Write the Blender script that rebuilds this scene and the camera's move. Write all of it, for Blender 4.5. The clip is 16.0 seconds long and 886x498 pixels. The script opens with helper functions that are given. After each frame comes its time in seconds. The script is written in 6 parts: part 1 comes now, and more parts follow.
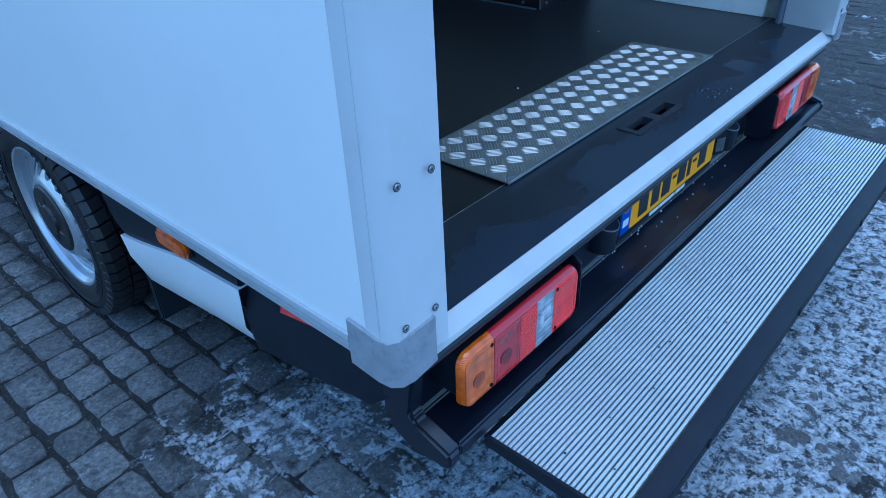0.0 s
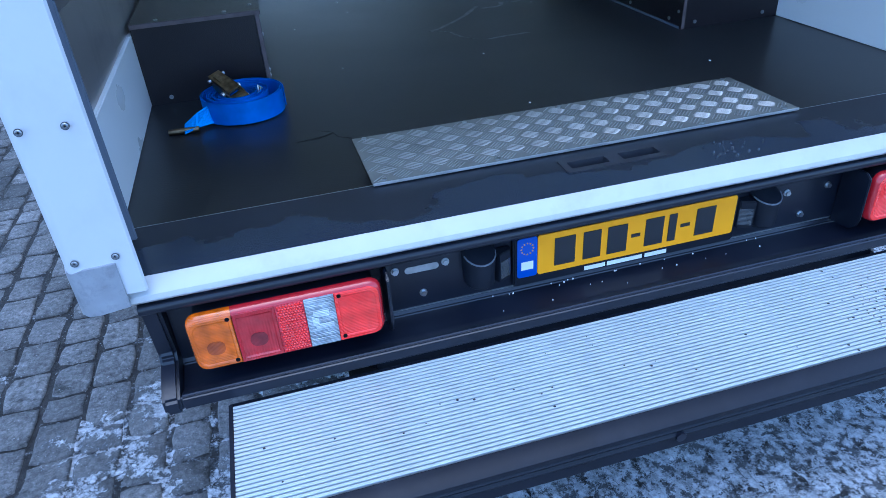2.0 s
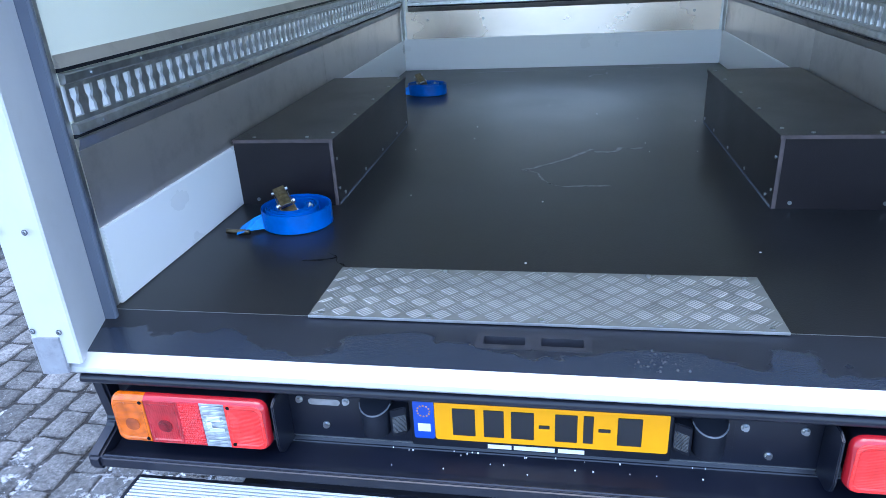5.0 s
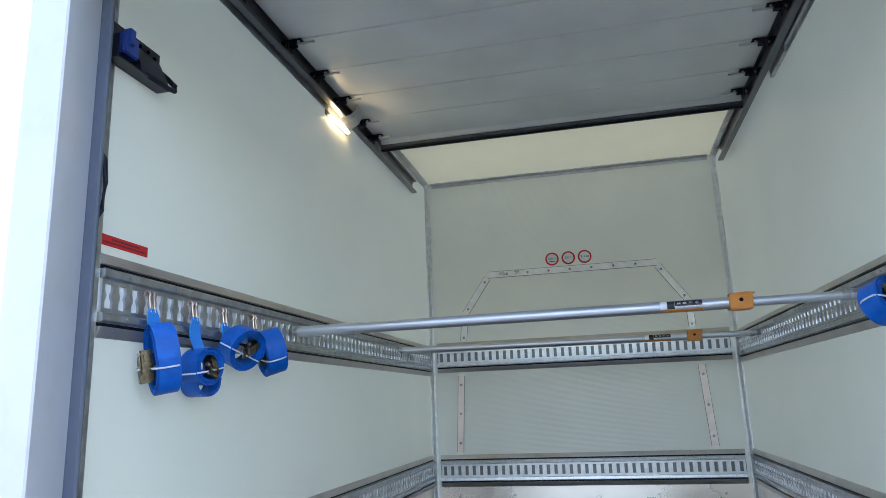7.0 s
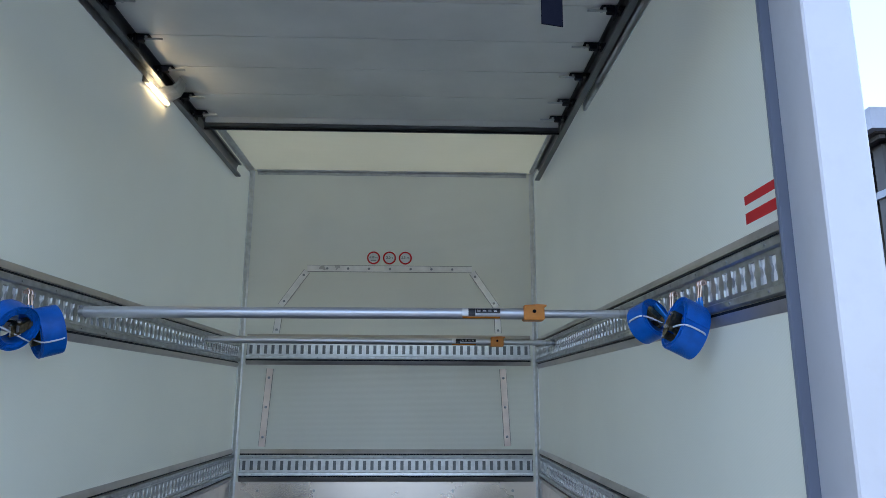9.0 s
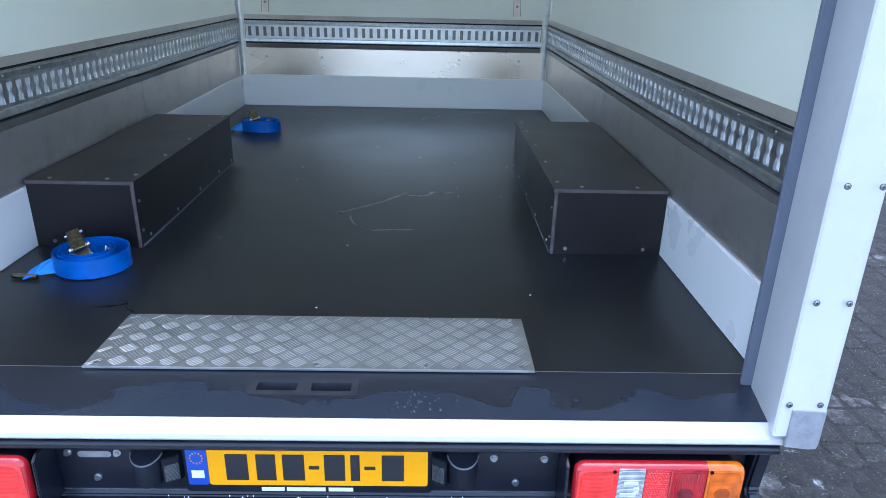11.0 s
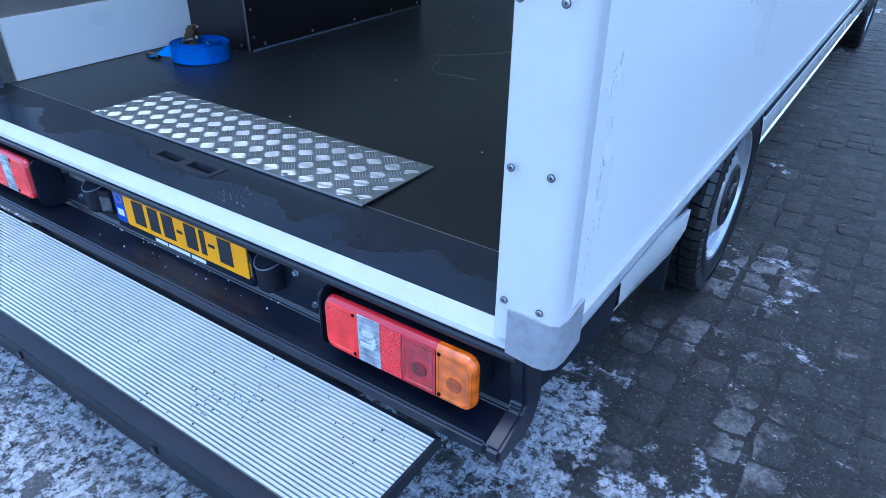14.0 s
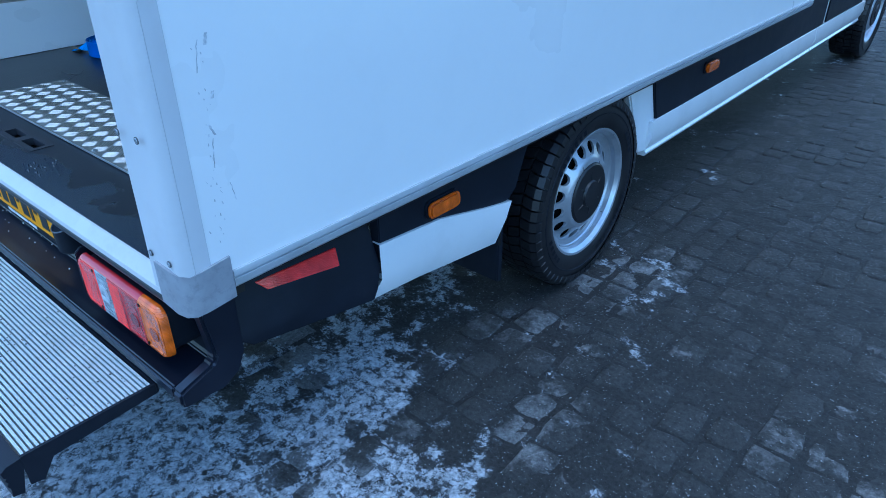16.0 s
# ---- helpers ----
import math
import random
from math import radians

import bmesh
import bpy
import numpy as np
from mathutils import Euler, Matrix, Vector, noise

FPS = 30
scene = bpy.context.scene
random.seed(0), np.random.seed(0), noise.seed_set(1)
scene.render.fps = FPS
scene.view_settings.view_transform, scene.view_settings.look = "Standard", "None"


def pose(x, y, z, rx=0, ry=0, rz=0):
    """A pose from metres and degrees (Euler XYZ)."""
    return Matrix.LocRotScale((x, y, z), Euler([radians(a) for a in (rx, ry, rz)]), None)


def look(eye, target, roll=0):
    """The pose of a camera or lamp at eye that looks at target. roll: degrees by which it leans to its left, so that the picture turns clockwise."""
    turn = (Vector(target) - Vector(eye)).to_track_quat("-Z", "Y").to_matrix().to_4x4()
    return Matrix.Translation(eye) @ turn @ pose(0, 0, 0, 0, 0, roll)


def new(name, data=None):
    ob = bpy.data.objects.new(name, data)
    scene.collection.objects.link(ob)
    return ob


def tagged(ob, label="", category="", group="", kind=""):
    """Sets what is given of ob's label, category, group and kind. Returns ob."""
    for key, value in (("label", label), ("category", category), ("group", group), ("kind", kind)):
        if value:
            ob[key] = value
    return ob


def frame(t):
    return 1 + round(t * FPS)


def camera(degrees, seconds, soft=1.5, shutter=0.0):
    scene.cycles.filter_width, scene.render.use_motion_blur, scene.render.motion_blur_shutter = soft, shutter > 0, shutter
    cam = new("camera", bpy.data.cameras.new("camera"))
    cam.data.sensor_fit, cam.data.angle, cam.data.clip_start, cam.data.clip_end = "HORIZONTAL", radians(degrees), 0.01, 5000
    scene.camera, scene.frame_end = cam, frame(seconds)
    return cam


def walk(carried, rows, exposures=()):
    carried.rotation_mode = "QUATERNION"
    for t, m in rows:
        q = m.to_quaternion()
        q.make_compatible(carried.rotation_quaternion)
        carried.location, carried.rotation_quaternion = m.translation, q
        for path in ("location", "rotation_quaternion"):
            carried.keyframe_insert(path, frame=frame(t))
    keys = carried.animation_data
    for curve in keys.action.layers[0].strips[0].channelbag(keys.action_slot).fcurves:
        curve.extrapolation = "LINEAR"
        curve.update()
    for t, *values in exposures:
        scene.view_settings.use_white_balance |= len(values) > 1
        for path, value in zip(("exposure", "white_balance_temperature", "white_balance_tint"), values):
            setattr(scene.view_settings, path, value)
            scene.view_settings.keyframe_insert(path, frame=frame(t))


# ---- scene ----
cam = camera(66.2, 16.0, soft=0.42)

PATH = [
    (0, (-1.547, -0.539, 1.396), (-0.324, 0.588, 0.285), -2.3),
    (0.5, (-1.351, -0.692, 1.37), (-0.384, 0.668, 0.268), -3.2),
    (1, (-1.178, -0.885, 1.387), (-0.516, 0.650, 0.289), -3.6),
    (1.5, (-0.967, -1.003, 1.343), (-0.403, 0.586, 0.267), -4.2),
    (2, (-0.696, -1.045, 1.344), (-0.293, 0.596, 0.273), -4.0),
    (2.5, (-0.475, -1.13, 1.345), (-0.191, 0.546, 0.292), -4.2),
    (3, (-0.318, -1.143, 1.31), (-0.059, 0.576, 0.321), -4.0),
    (3.5, (-0.144, -0.977, 1.33), (-0.21, 0.776, 0.369), -3.7),
    (3.7, (-0.11, -0.917, 1.338), (-0.253, 0.835, 0.385), -3.9),
    (5.8, (0.11, -1.147, 1.574), (-0.268, 0.754, 1.081), -1.9),
    (6, (0.124, -1.140, 1.597), (-0.265, 0.788, 1.234), -1.6),
    (6.2, (0.124, -1.130, 1.607), (-0.267, 0.820, 1.401), -1.5),
    (6.5, (0.134, -1.133, 1.622), (-0.276, 0.824, 1.652), -1.7),
    (7, (0.154, -1.161, 1.646), (-0.272, 0.742, 2.087), -2.2),
    (7.5, (0.165, -1.176, 1.655), (-0.273, 0.685, 2.242), -1.5),
    (8, (0.197, -1.189, 1.668), (-0.033, 0.707, 2.260), -0.0),
    (8.5, (0.207, -1.182, 1.661), (0.262, 0.726, 2.259), 0.1),
    (9, (0.221, -1.169, 1.647), (0.282, 0.785, 2.069), 0.2),
    (9.5, (0.215, -1.133, 1.645), (0.278, 0.866, 1.676), 0.8),
    (10, (0.213, -1.124, 1.621), (0.273, 0.838, 1.238), 1.6),
    (10.2, (0.223, -1.13, 1.612), (0.274, 0.804, 1.105), 1.4),
    (12.3, (0.385, -1.1, 1.41), (0.379, 0.696, 0.529), 2.4),
    (12.5, (0.508, -1.078, 1.391), (0.363, 0.688, 0.463), 2.3),
    (13, (0.781, -1.02, 1.346), (0.331, 0.658, 0.356), 1.9),
    (13.5, (1.094, -0.9, 1.378), (0.445, 0.702, 0.372), 1.6),
    (14, (1.387, -0.779, 1.387), (0.417, 0.641, 0.366), 0.5),
    (14.5, (1.623, -0.625, 1.429), (0.542, 0.709, 0.404), 0.9),
    (15, (1.809, -0.464, 1.42), (0.716, 0.871, 0.409), 0.5),
    (15.5, (1.94, -0.352, 1.412), (0.826, 0.971, 0.407), 0.1),
    (16, (2.05, -0.449, 1.38), (0.911, 0.858, 0.383), -0.4),
]
EXPOSURES = [(0.0, 1.15, 4530, -4), (0.5, 1.25, 4580, -3), (1.0, 1.50, 4740, 1), (1.5, 1.68, 4840, 4), (2.0, 1.78, 4930, 6), (3.5, 1.90, 5120, 8), (6.0, 2.85, 6500, 11), (6.5, 2.66, 6750, 12), (7.0, 2.42, 6750, 13), (7.5, 2.12, 6400, 14), (8.0, 2.15, 6500, 14), (8.5, 2.0, 6750, 14), (9.0, 1.95, 6400, 14), (9.5, 2.12, 6300, 12), (10.0, 2.60, 6400, 12), (12.5, 2.0, 5450, 8), (13.5, 1.95, 5200, 8), (14.0, 1.92, 5130, 7), (14.5, 1.60, 4850, 2), (15.0, 1.44, 4700, -4), (16.0, 1.46, 4700, -4)]
walk(cam, [(t, look(eye, target, roll)) for t, eye, target, roll in PATH], EXPOSURES)

# ---- light ----
SUN_EL, SUN_AZ = 86.0, 180.0
world = bpy.data.worlds.new("sky")
scene.world = world
world.use_nodes = True
wn = world.node_tree.nodes
sky = wn.new("ShaderNodeTexSky")
sky.sky_type = 'NISHITA'
sky.sun_disc = False
sky.sun_elevation = radians(SUN_EL)
sky.sun_rotation = radians(SUN_AZ)
sky.air_density, sky.dust_density, sky.ozone_density = 1.0, 1.2, 1.5
wn["Background"].inputs["Strength"].default_value = 0.15
world.node_tree.links.new(sky.outputs[0], wn["Background"].inputs["Color"])

sun_data = bpy.data.lights.new("sun", 'SUN')
sun_data.energy, sun_data.angle, sun_data.color = 0.45, radians(60), (1.0, 0.98, 0.95)
sun = new("sun", sun_data)
az, el = radians(SUN_AZ), radians(SUN_EL)
sun.matrix_world = look((math.sin(az) * math.cos(el) * 30, math.cos(az) * math.cos(el) * 30, math.sin(el) * 30), (0, 0, 0))


# ---- materials ----
def surface(name, base, rough=0.5, metal=0.0, var=0.08, scale=6.0, bump=0.05, fine=120.0, coat=0.0, dirt=None, dirt_amount=0.0, dirt_scale=3.0, rough_var=0.08, stretch=(1, 1, 1), spec=0.5, island=0.0, obj_random=0.0):
    """A painted, metal, plastic or stone surface: base colour with broad stains, fine grain in the relief, wear in the roughness."""
    m = bpy.data.materials.new(name)
    m.use_nodes = True
    n, l = m.node_tree.nodes, m.node_tree.links
    p = n["Principled BSDF"]
    p.inputs["Metallic"].default_value = metal
    p.inputs["Coat Weight"].default_value = coat
    p.inputs["Coat Roughness"].default_value = 0.08
    p.inputs["Specular IOR Level"].default_value = spec
    co = n.new("ShaderNodeTexCoord")
    mp = n.new("ShaderNodeMapping")
    mp.inputs["Scale"].default_value = stretch
    l.new(co.outputs["Object"], mp.inputs[0])
    big = n.new("ShaderNodeTexNoise")
    big.inputs["Scale"].default_value = scale
    big.inputs["Detail"].default_value = 5
    l.new(mp.outputs[0], big.inputs["Vector"])
    ramp = n.new("ShaderNodeMapRange")
    ramp.inputs["From Min"].default_value, ramp.inputs["From Max"].default_value = 0.3, 0.7
    ramp.inputs["To Min"].default_value, ramp.inputs["To Max"].default_value = 1 - var, 1 + var
    l.new(big.outputs["Fac"], ramp.inputs["Value"])
    mul = n.new("ShaderNodeMix")
    mul.data_type, mul.blend_type = 'RGBA', 'MULTIPLY'
    mul.inputs["Factor"].default_value = 1.0
    mul.inputs["A"].default_value = (*base, 1)
    l.new(ramp.outputs[0], mul.inputs["B"])
    col = mul.outputs["Result"]
    if island or obj_random:
        src = n.new("ShaderNodeNewGeometry").outputs["Random Per Island"] if island else n.new("ShaderNodeObjectInfo").outputs["Random"]
        amount = island or obj_random
        r2 = n.new("ShaderNodeMapRange")
        r2.inputs["To Min"].default_value, r2.inputs["To Max"].default_value = 1 - amount, 1 + amount
        l.new(src, r2.inputs["Value"])
        m2 = n.new("ShaderNodeMix")
        m2.data_type, m2.blend_type = 'RGBA', 'MULTIPLY'
        m2.inputs["Factor"].default_value = 1.0
        l.new(col, m2.inputs["A"])
        l.new(r2.outputs[0], m2.inputs["B"])
        col = m2.outputs["Result"]
    small = n.new("ShaderNodeTexNoise")
    small.inputs["Scale"].default_value = fine
    small.inputs["Detail"].default_value = 3
    l.new(mp.outputs[0], small.inputs["Vector"])
    if dirt:
        dn = n.new("ShaderNodeTexNoise")
        dn.inputs["Scale"].default_value = dirt_scale
        dn.inputs["Detail"].default_value = 8
        dn.inputs["Roughness"].default_value = 0.65
        l.new(co.outputs["Object"], dn.inputs["Vector"])
        dr = n.new("ShaderNodeMapRange")
        dr.name = "dirt edge"
        dn.name = "dirt noise"
        dr.inputs["From Min"].default_value, dr.inputs["From Max"].default_value = 0.5, 0.72
        dr.inputs["To Max"].default_value = dirt_amount
        l.new(dn.outputs["Fac"], dr.inputs["Value"])
        dm = n.new("ShaderNodeMix")
        dm.data_type = 'RGBA'
        dm.inputs["B"].default_value = (*dirt, 1)
        l.new(dr.outputs[0], dm.inputs["Factor"])
        l.new(col, dm.inputs["A"])
        col = dm.outputs["Result"]
    l.new(col, p.inputs["Base Color"])
    rr = n.new("ShaderNodeMapRange")
    rr.inputs["To Min"].default_value, rr.inputs["To Max"].default_value = max(0.02, rough - rough_var), min(1, rough + rough_var)
    l.new(big.outputs["Fac"], rr.inputs["Value"])
    l.new(rr.outputs[0], p.inputs["Roughness"])
    if bump:
        b = n.new("ShaderNodeBump")
        b.inputs["Strength"].default_value = bump
        b.inputs["Distance"].default_value = 0.002
        l.new(small.outputs["Fac"], b.inputs["Height"])
        l.new(b.outputs[0], p.inputs["Normal"])
    return m


M = {}
M["post"] = surface("white painted post", (0.57, 0.575, 0.59), 0.36, var=0.03, scale=4, bump=0.02, dirt=(0.4, 0.39, 0.37), dirt_amount=0.2, dirt_scale=9)
M["sill"] = surface("white painted sill", (0.52, 0.52, 0.52), 0.4, var=0.04, scale=9, bump=0.02, dirt=(0.3, 0.29, 0.28), dirt_amount=0.25, dirt_scale=14)
M["alu"] = surface("worn aluminium", (0.62, 0.63, 0.65), 0.42, 1.0, var=0.1, scale=14, bump=0.04, dirt=(0.35, 0.35, 0.36), dirt_amount=0.4, dirt_scale=18)
M["bar"] = surface("flat bar aluminium", (0.90, 0.89, 0.87), 0.3, 0.35, var=0.1, scale=14, bump=0.02)
# colour of the dark outline added round the bulkhead bars
M["bar_outline"] = surface("grey bar outline", (0.20, 0.20, 0.19), 0.6, var=0.2, scale=60, bump=0.0)
M["cast"] = surface("cast aluminium", (0.33, 0.34, 0.37), 0.45, 0.25, var=0.12, scale=25, bump=0.10, fine=220, dirt=(0.16, 0.165, 0.18), dirt_amount=0.45, dirt_scale=55)
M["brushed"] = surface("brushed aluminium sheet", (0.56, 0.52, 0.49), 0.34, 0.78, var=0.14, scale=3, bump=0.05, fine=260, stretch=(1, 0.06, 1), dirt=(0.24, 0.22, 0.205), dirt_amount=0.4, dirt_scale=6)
# bulkhead sheet: its bright warm reflection is mixed into the base colour
M["plate_lit"] = surface("aluminium sheet, warm reflection in colour", (0.86, 0.80, 0.75), 0.28, 1.0, var=0.14, scale=2.2, bump=0.04, fine=260, stretch=(0.5, 1, 1))
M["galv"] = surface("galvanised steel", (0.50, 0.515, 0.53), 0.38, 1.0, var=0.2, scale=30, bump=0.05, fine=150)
# lighter copy for the bulkhead end: the outside's reflection is put into the colour
M["galv_lit"] = surface("galvanised steel, outside reflection in colour", (0.74, 0.76, 0.78), 0.34, 0.55, var=0.12, scale=30, bump=0.04, fine=150)
M["darktrack"] = surface("grey steel track", (0.16, 0.17, 0.18), 0.4, 0.8, var=0.12, scale=10, bump=0.05)
M["greystrip"] = surface("blue-grey rubber strip", (0.125, 0.145, 0.19), 0.45, 0.0, var=0.06, scale=6, bump=0.03)
M["black"] = surface("black plastic", (0.008, 0.010, 0.017), 0.5, spec=0.25, var=0.15, scale=12, bump=0.12, fine=350, dirt=(0.028, 0.032, 0.045), dirt_amount=0.3, dirt_scale=7)
M["blacksteel"] = surface("black painted steel", (0.007, 0.009, 0.018), 0.34, spec=0.5, var=0.2, scale=9, bump=0.04, fine=90, dirt=(0.020, 0.023, 0.034), dirt_amount=0.25, dirt_scale=11)
M["chassis"] = surface("dirty chassis steel", (0.02, 0.019, 0.018), 0.7, var=0.3, scale=7, bump=0.1)
M["rubber"] = surface("tyre rubber", (0.009, 0.009, 0.011), 0.42, var=0.2, scale=14, bump=0.1, fine=180, dirt=(0.03, 0.03, 0.03), dirt_amount=0.3, dirt_scale=9)
M["hubcap"] = surface("black hub cap plastic", (0.012, 0.012, 0.014), 0.4, var=0.15, scale=12, bump=0.05)
M["wallscuff"] = surface("grey rub mark", (0.58, 0.59, 0.61), 0.5, var=0.5, scale=90, bump=0.0)
M["rim"] = surface("silver wheel paint", (0.50, 0.52, 0.56), 0.30, 0.65, var=0.06, scale=12, bump=0.02, dirt=(0.16, 0.16, 0.16), dirt_amount=0.3, dirt_scale=8)
M["ply"] = surface("dark phenolic plywood", (0.012, 0.0098, 0.0125), 0.32, spec=0.42, var=0.2, scale=5, bump=0.25, fine=330, dirt=(0.024, 0.023, 0.026), dirt_amount=0.2, dirt_scale=4)
M["plyedge"] = surface("plywood edge", (0.10, 0.078, 0.080), 0.6, var=0.25, scale=30, bump=0.1)
M["zinc"] = surface("zinc screw head", (0.5, 0.52, 0.54), 0.32, 1.0, var=0.1, scale=60, bump=0.0)
M["screwhead"] = surface("dull screw head", (0.34, 0.36, 0.39), 0.4, 0.9, var=0.3, scale=300, bump=0.0)
M["seat"] = surface("dark screw seat", (0.07, 0.075, 0.085), 0.6, bump=0.0)
# lighter grey that paints the highlight along the plate lamp's rim
M["rim_glint"] = surface("grey edge highlight", (0.15, 0.16, 0.19), 0.45, var=0.2, scale=90, bump=0.0)
M["slot_frame"] = surface("dark grey plastic frame", (0.030, 0.032, 0.040), 0.5, spec=0.3, var=0.2, scale=40, bump=0.05)
# pinkish base colour paints a warm reflection onto bare aluminium
M["bar_warm"] = surface("aluminium strip, warm reflection in colour", (0.86, 0.74, 0.68), 0.34, 0.3, var=0.08, scale=14, bump=0.02)
M["brass"] = surface("yellow-passivated steel", (0.24, 0.195, 0.125), 0.32, 1.0, var=0.4, scale=60, bump=0.08)
M["copper"] = surface("coppery hook wire", (0.62, 0.46, 0.38), 0.3, 1.0, var=0.12, scale=50, bump=0.0)
M["webbing"] = surface("blue webbing", (0.0005, 0.115, 0.50), 0.34, spec=0.4, var=0.18, scale=30, bump=0.35, fine=900)
M["stitch"] = surface("stitched blue webbing", (0.02, 0.27, 0.80), 0.6, var=0.25, scale=260, bump=0.5, fine=600)
M["navy"] = surface("navy nylon strap", (0.004, 0.005, 0.013), 0.8, spec=0.15, var=0.1, scale=30, bump=0.3, fine=800)
M["tie"] = surface("white cable tie", (0.7, 0.74, 0.8), 0.4, var=0.03, bump=0.0)
M["orange"] = surface("orange plastic", (0.62, 0.21, 0.015), 0.45, var=0.08, scale=30, bump=0.05)
M["tube"] = surface("anodised aluminium tube", (0.60, 0.61, 0.64), 0.40, 0.8, var=0.06, scale=20, bump=0.02, stretch=(0.1, 1, 1))
M["kick"] = surface("white laminate", (0.86, 0.86, 0.86), 0.28, var=0.008, scale=4, bump=0.01, rough_var=0.02)
M["yellow"] = surface("yellow plate", (0.98, 0.40, 0.005), 0.5, spec=0.2, var=0.03, scale=20, bump=0.02)
M["ink"] = surface("black ink", (0.02, 0.02, 0.024), 0.5, var=0.05, bump=0.0)
M["blue"] = surface("blue plate field", (0.015, 0.07, 0.42), 0.35, var=0.03, bump=0.0)
M["paper"] = surface("white print", (0.82, 0.82, 0.82), 0.45, var=0.02, bump=0.0)
M["red"] = surface("red sticker", (0.62, 0.018, 0.02), 0.6, var=0.06, scale=20, bump=0.0)
M["redink"] = surface("dark red print", (0.20, 0.012, 0.015), 0.5, bump=0.0)
M["latch"] = surface("blue plastic latch", (0.02, 0.05, 0.24), 0.35, var=0.06, bump=0.0)
M["vanwhite"] = surface("white van paint", (0.80, 0.80, 0.80), 0.16, var=0.02, scale=5, bump=0.0, coat=0.6, dirt=(0.4, 0.39, 0.38), dirt_amount=0.12, dirt_scale=7)
M["scuff"] = surface("pale scuff", (0.125, 0.13, 0.14), 0.34, var=0.6, scale=60, bump=0.0, spec=0.45)
M["crumb"] = surface("dirty ice crumb", (0.055, 0.062, 0.075), 0.15, var=0.3, scale=60, bump=0.0)
# near-black for small black heads, and for shade painted into recesses
M["shade_black"] = surface("black heads and recess shade", (0.005, 0.005, 0.006), 0.9, spec=0.05, bump=0.0)
M["roofing"] = surface("dark profiled sheet", (0.05, 0.045, 0.045), 0.5, var=0.1, scale=2, bump=0.0)
M["fascia"] = surface("grey fascia", (0.34, 0.37, 0.42), 0.5, var=0.1, scale=1.5, bump=0.0)


def lens(name, base, rough=0.12, ribs=(220.0, 0.0, 0.0), strength=0.5, cells=0.3):
    """A moulded lamp lens with prism ribs in its relief."""
    m = surface(name, base, rough, var=0.18, scale=25, bump=0.0, coat=0.7, rough_var=0.04)
    n, l = m.node_tree.nodes, m.node_tree.links
    p = n["Principled BSDF"]
    co = n.new("ShaderNodeTexCoord")
    waves = []
    for axis in (0, 2):
        if ribs[axis] > 0:
            w = n.new("ShaderNodeTexWave")
            w.bands_direction = "XYZ"[axis]
            w.inputs["Scale"].default_value = ribs[axis]
            w.inputs["Distortion"].default_value = 0.0
            l.new(co.outputs["Object"], w.inputs["Vector"])
            waves.append(w.outputs["Fac"])
    if waves:
        h = waves[0]
        if len(waves) > 1:
            ad = n.new("ShaderNodeMath")
            ad.operation = 'ADD'
            l.new(waves[0], ad.inputs[0])
            l.new(waves[1], ad.inputs[1])
            h = ad.outputs[0]
        b = n.new("ShaderNodeBump")
        b.inputs["Strength"].default_value = strength
        b.inputs["Distance"].default_value = 0.002
        l.new(h, b.inputs["Height"])
        l.new(b.outputs[0], p.inputs["Normal"])
    # moulded optics behind the face: cells of darker and lighter colour
    old = p.inputs["Base Color"].links[0].from_socket
    v = n.new("ShaderNodeTexVoronoi")
    v.inputs["Scale"].default_value = 34.0
    v.inputs["Randomness"].default_value = 0.5
    l.new(co.outputs["Object"], v.inputs["Vector"])
    r = n.new("ShaderNodeMapRange")
    r.inputs["From Min"].default_value, r.inputs["From Max"].default_value = 0.15, 0.75
    r.inputs["To Min"].default_value, r.inputs["To Max"].default_value = 1.0 + cells * 0.5, 1.0 - cells
    l.new(v.outputs["Distance"], r.inputs["Value"])
    mx = n.new("ShaderNodeMix")
    mx.data_type, mx.blend_type = 'RGBA', 'MULTIPLY'
    mx.inputs["Factor"].default_value = 1.0
    l.new(old, mx.inputs["A"])
    l.new(r.outputs[0], mx.inputs["B"])
    l.new(mx.outputs["Result"], p.inputs["Base Color"])
    return m


M["lens_window"] = lens("pale lens window", (0.62, 0.66, 0.70), 0.15, (0.0, 0, 95.0), 0.5, 0.1)
M["window_dim"] = lens("dull lamp window", (0.035, 0.040, 0.050), 0.25, (0.0, 0, 95.0), 0.4, 0.1)
M["bulb_red"] = lens("dim bulb in a red lens", (0.20, 0.006, 0.012), 0.12, (150.0, 0, 0.0), 0.4, 0.3)
M["bulb_amber"] = lens("dim bulb in an amber lens", (0.42, 0.066, 0.002), 0.14, (150.0, 0, 0), 0.4, 0.35)
M["lens_red"] = lens("red lens", (0.46, 0.009, 0.016), 0.1, (60.0, 0, 0.0), 0.3, 0.2)
M["lens_brake"] = lens("bright red lens", (0.92, 0.022, 0.020), 0.1, (0, 0, 90.0), 0.35, 0.05)
M["lens_reflex"] = lens("red reflex lens", (0.66, 0.014, 0.03), 0.2, (130.0, 0, 130.0), 0.7, 0.1)
M["lens_amber"] = lens("amber lens", (0.72, 0.130, 0.002), 0.12, (0.0, 0, 90.0), 0.28, 0.3)
M["lens_clear"] = lens("clear lens", (0.42, 0.46, 0.50), 0.12, (0.0, 0, 95.0), 0.8, 0.4)
M["reflector"] = lens("red reflector", (0.70, 0.02, 0.02), 0.15, (0, 0, 90.0), 0.4, 0.15)
M["lamp_red"] = surface("dark red lamp rim", (0.42, 0.014, 0.022), 0.2, var=0.08, scale=20, bump=0.0, coat=0.5)


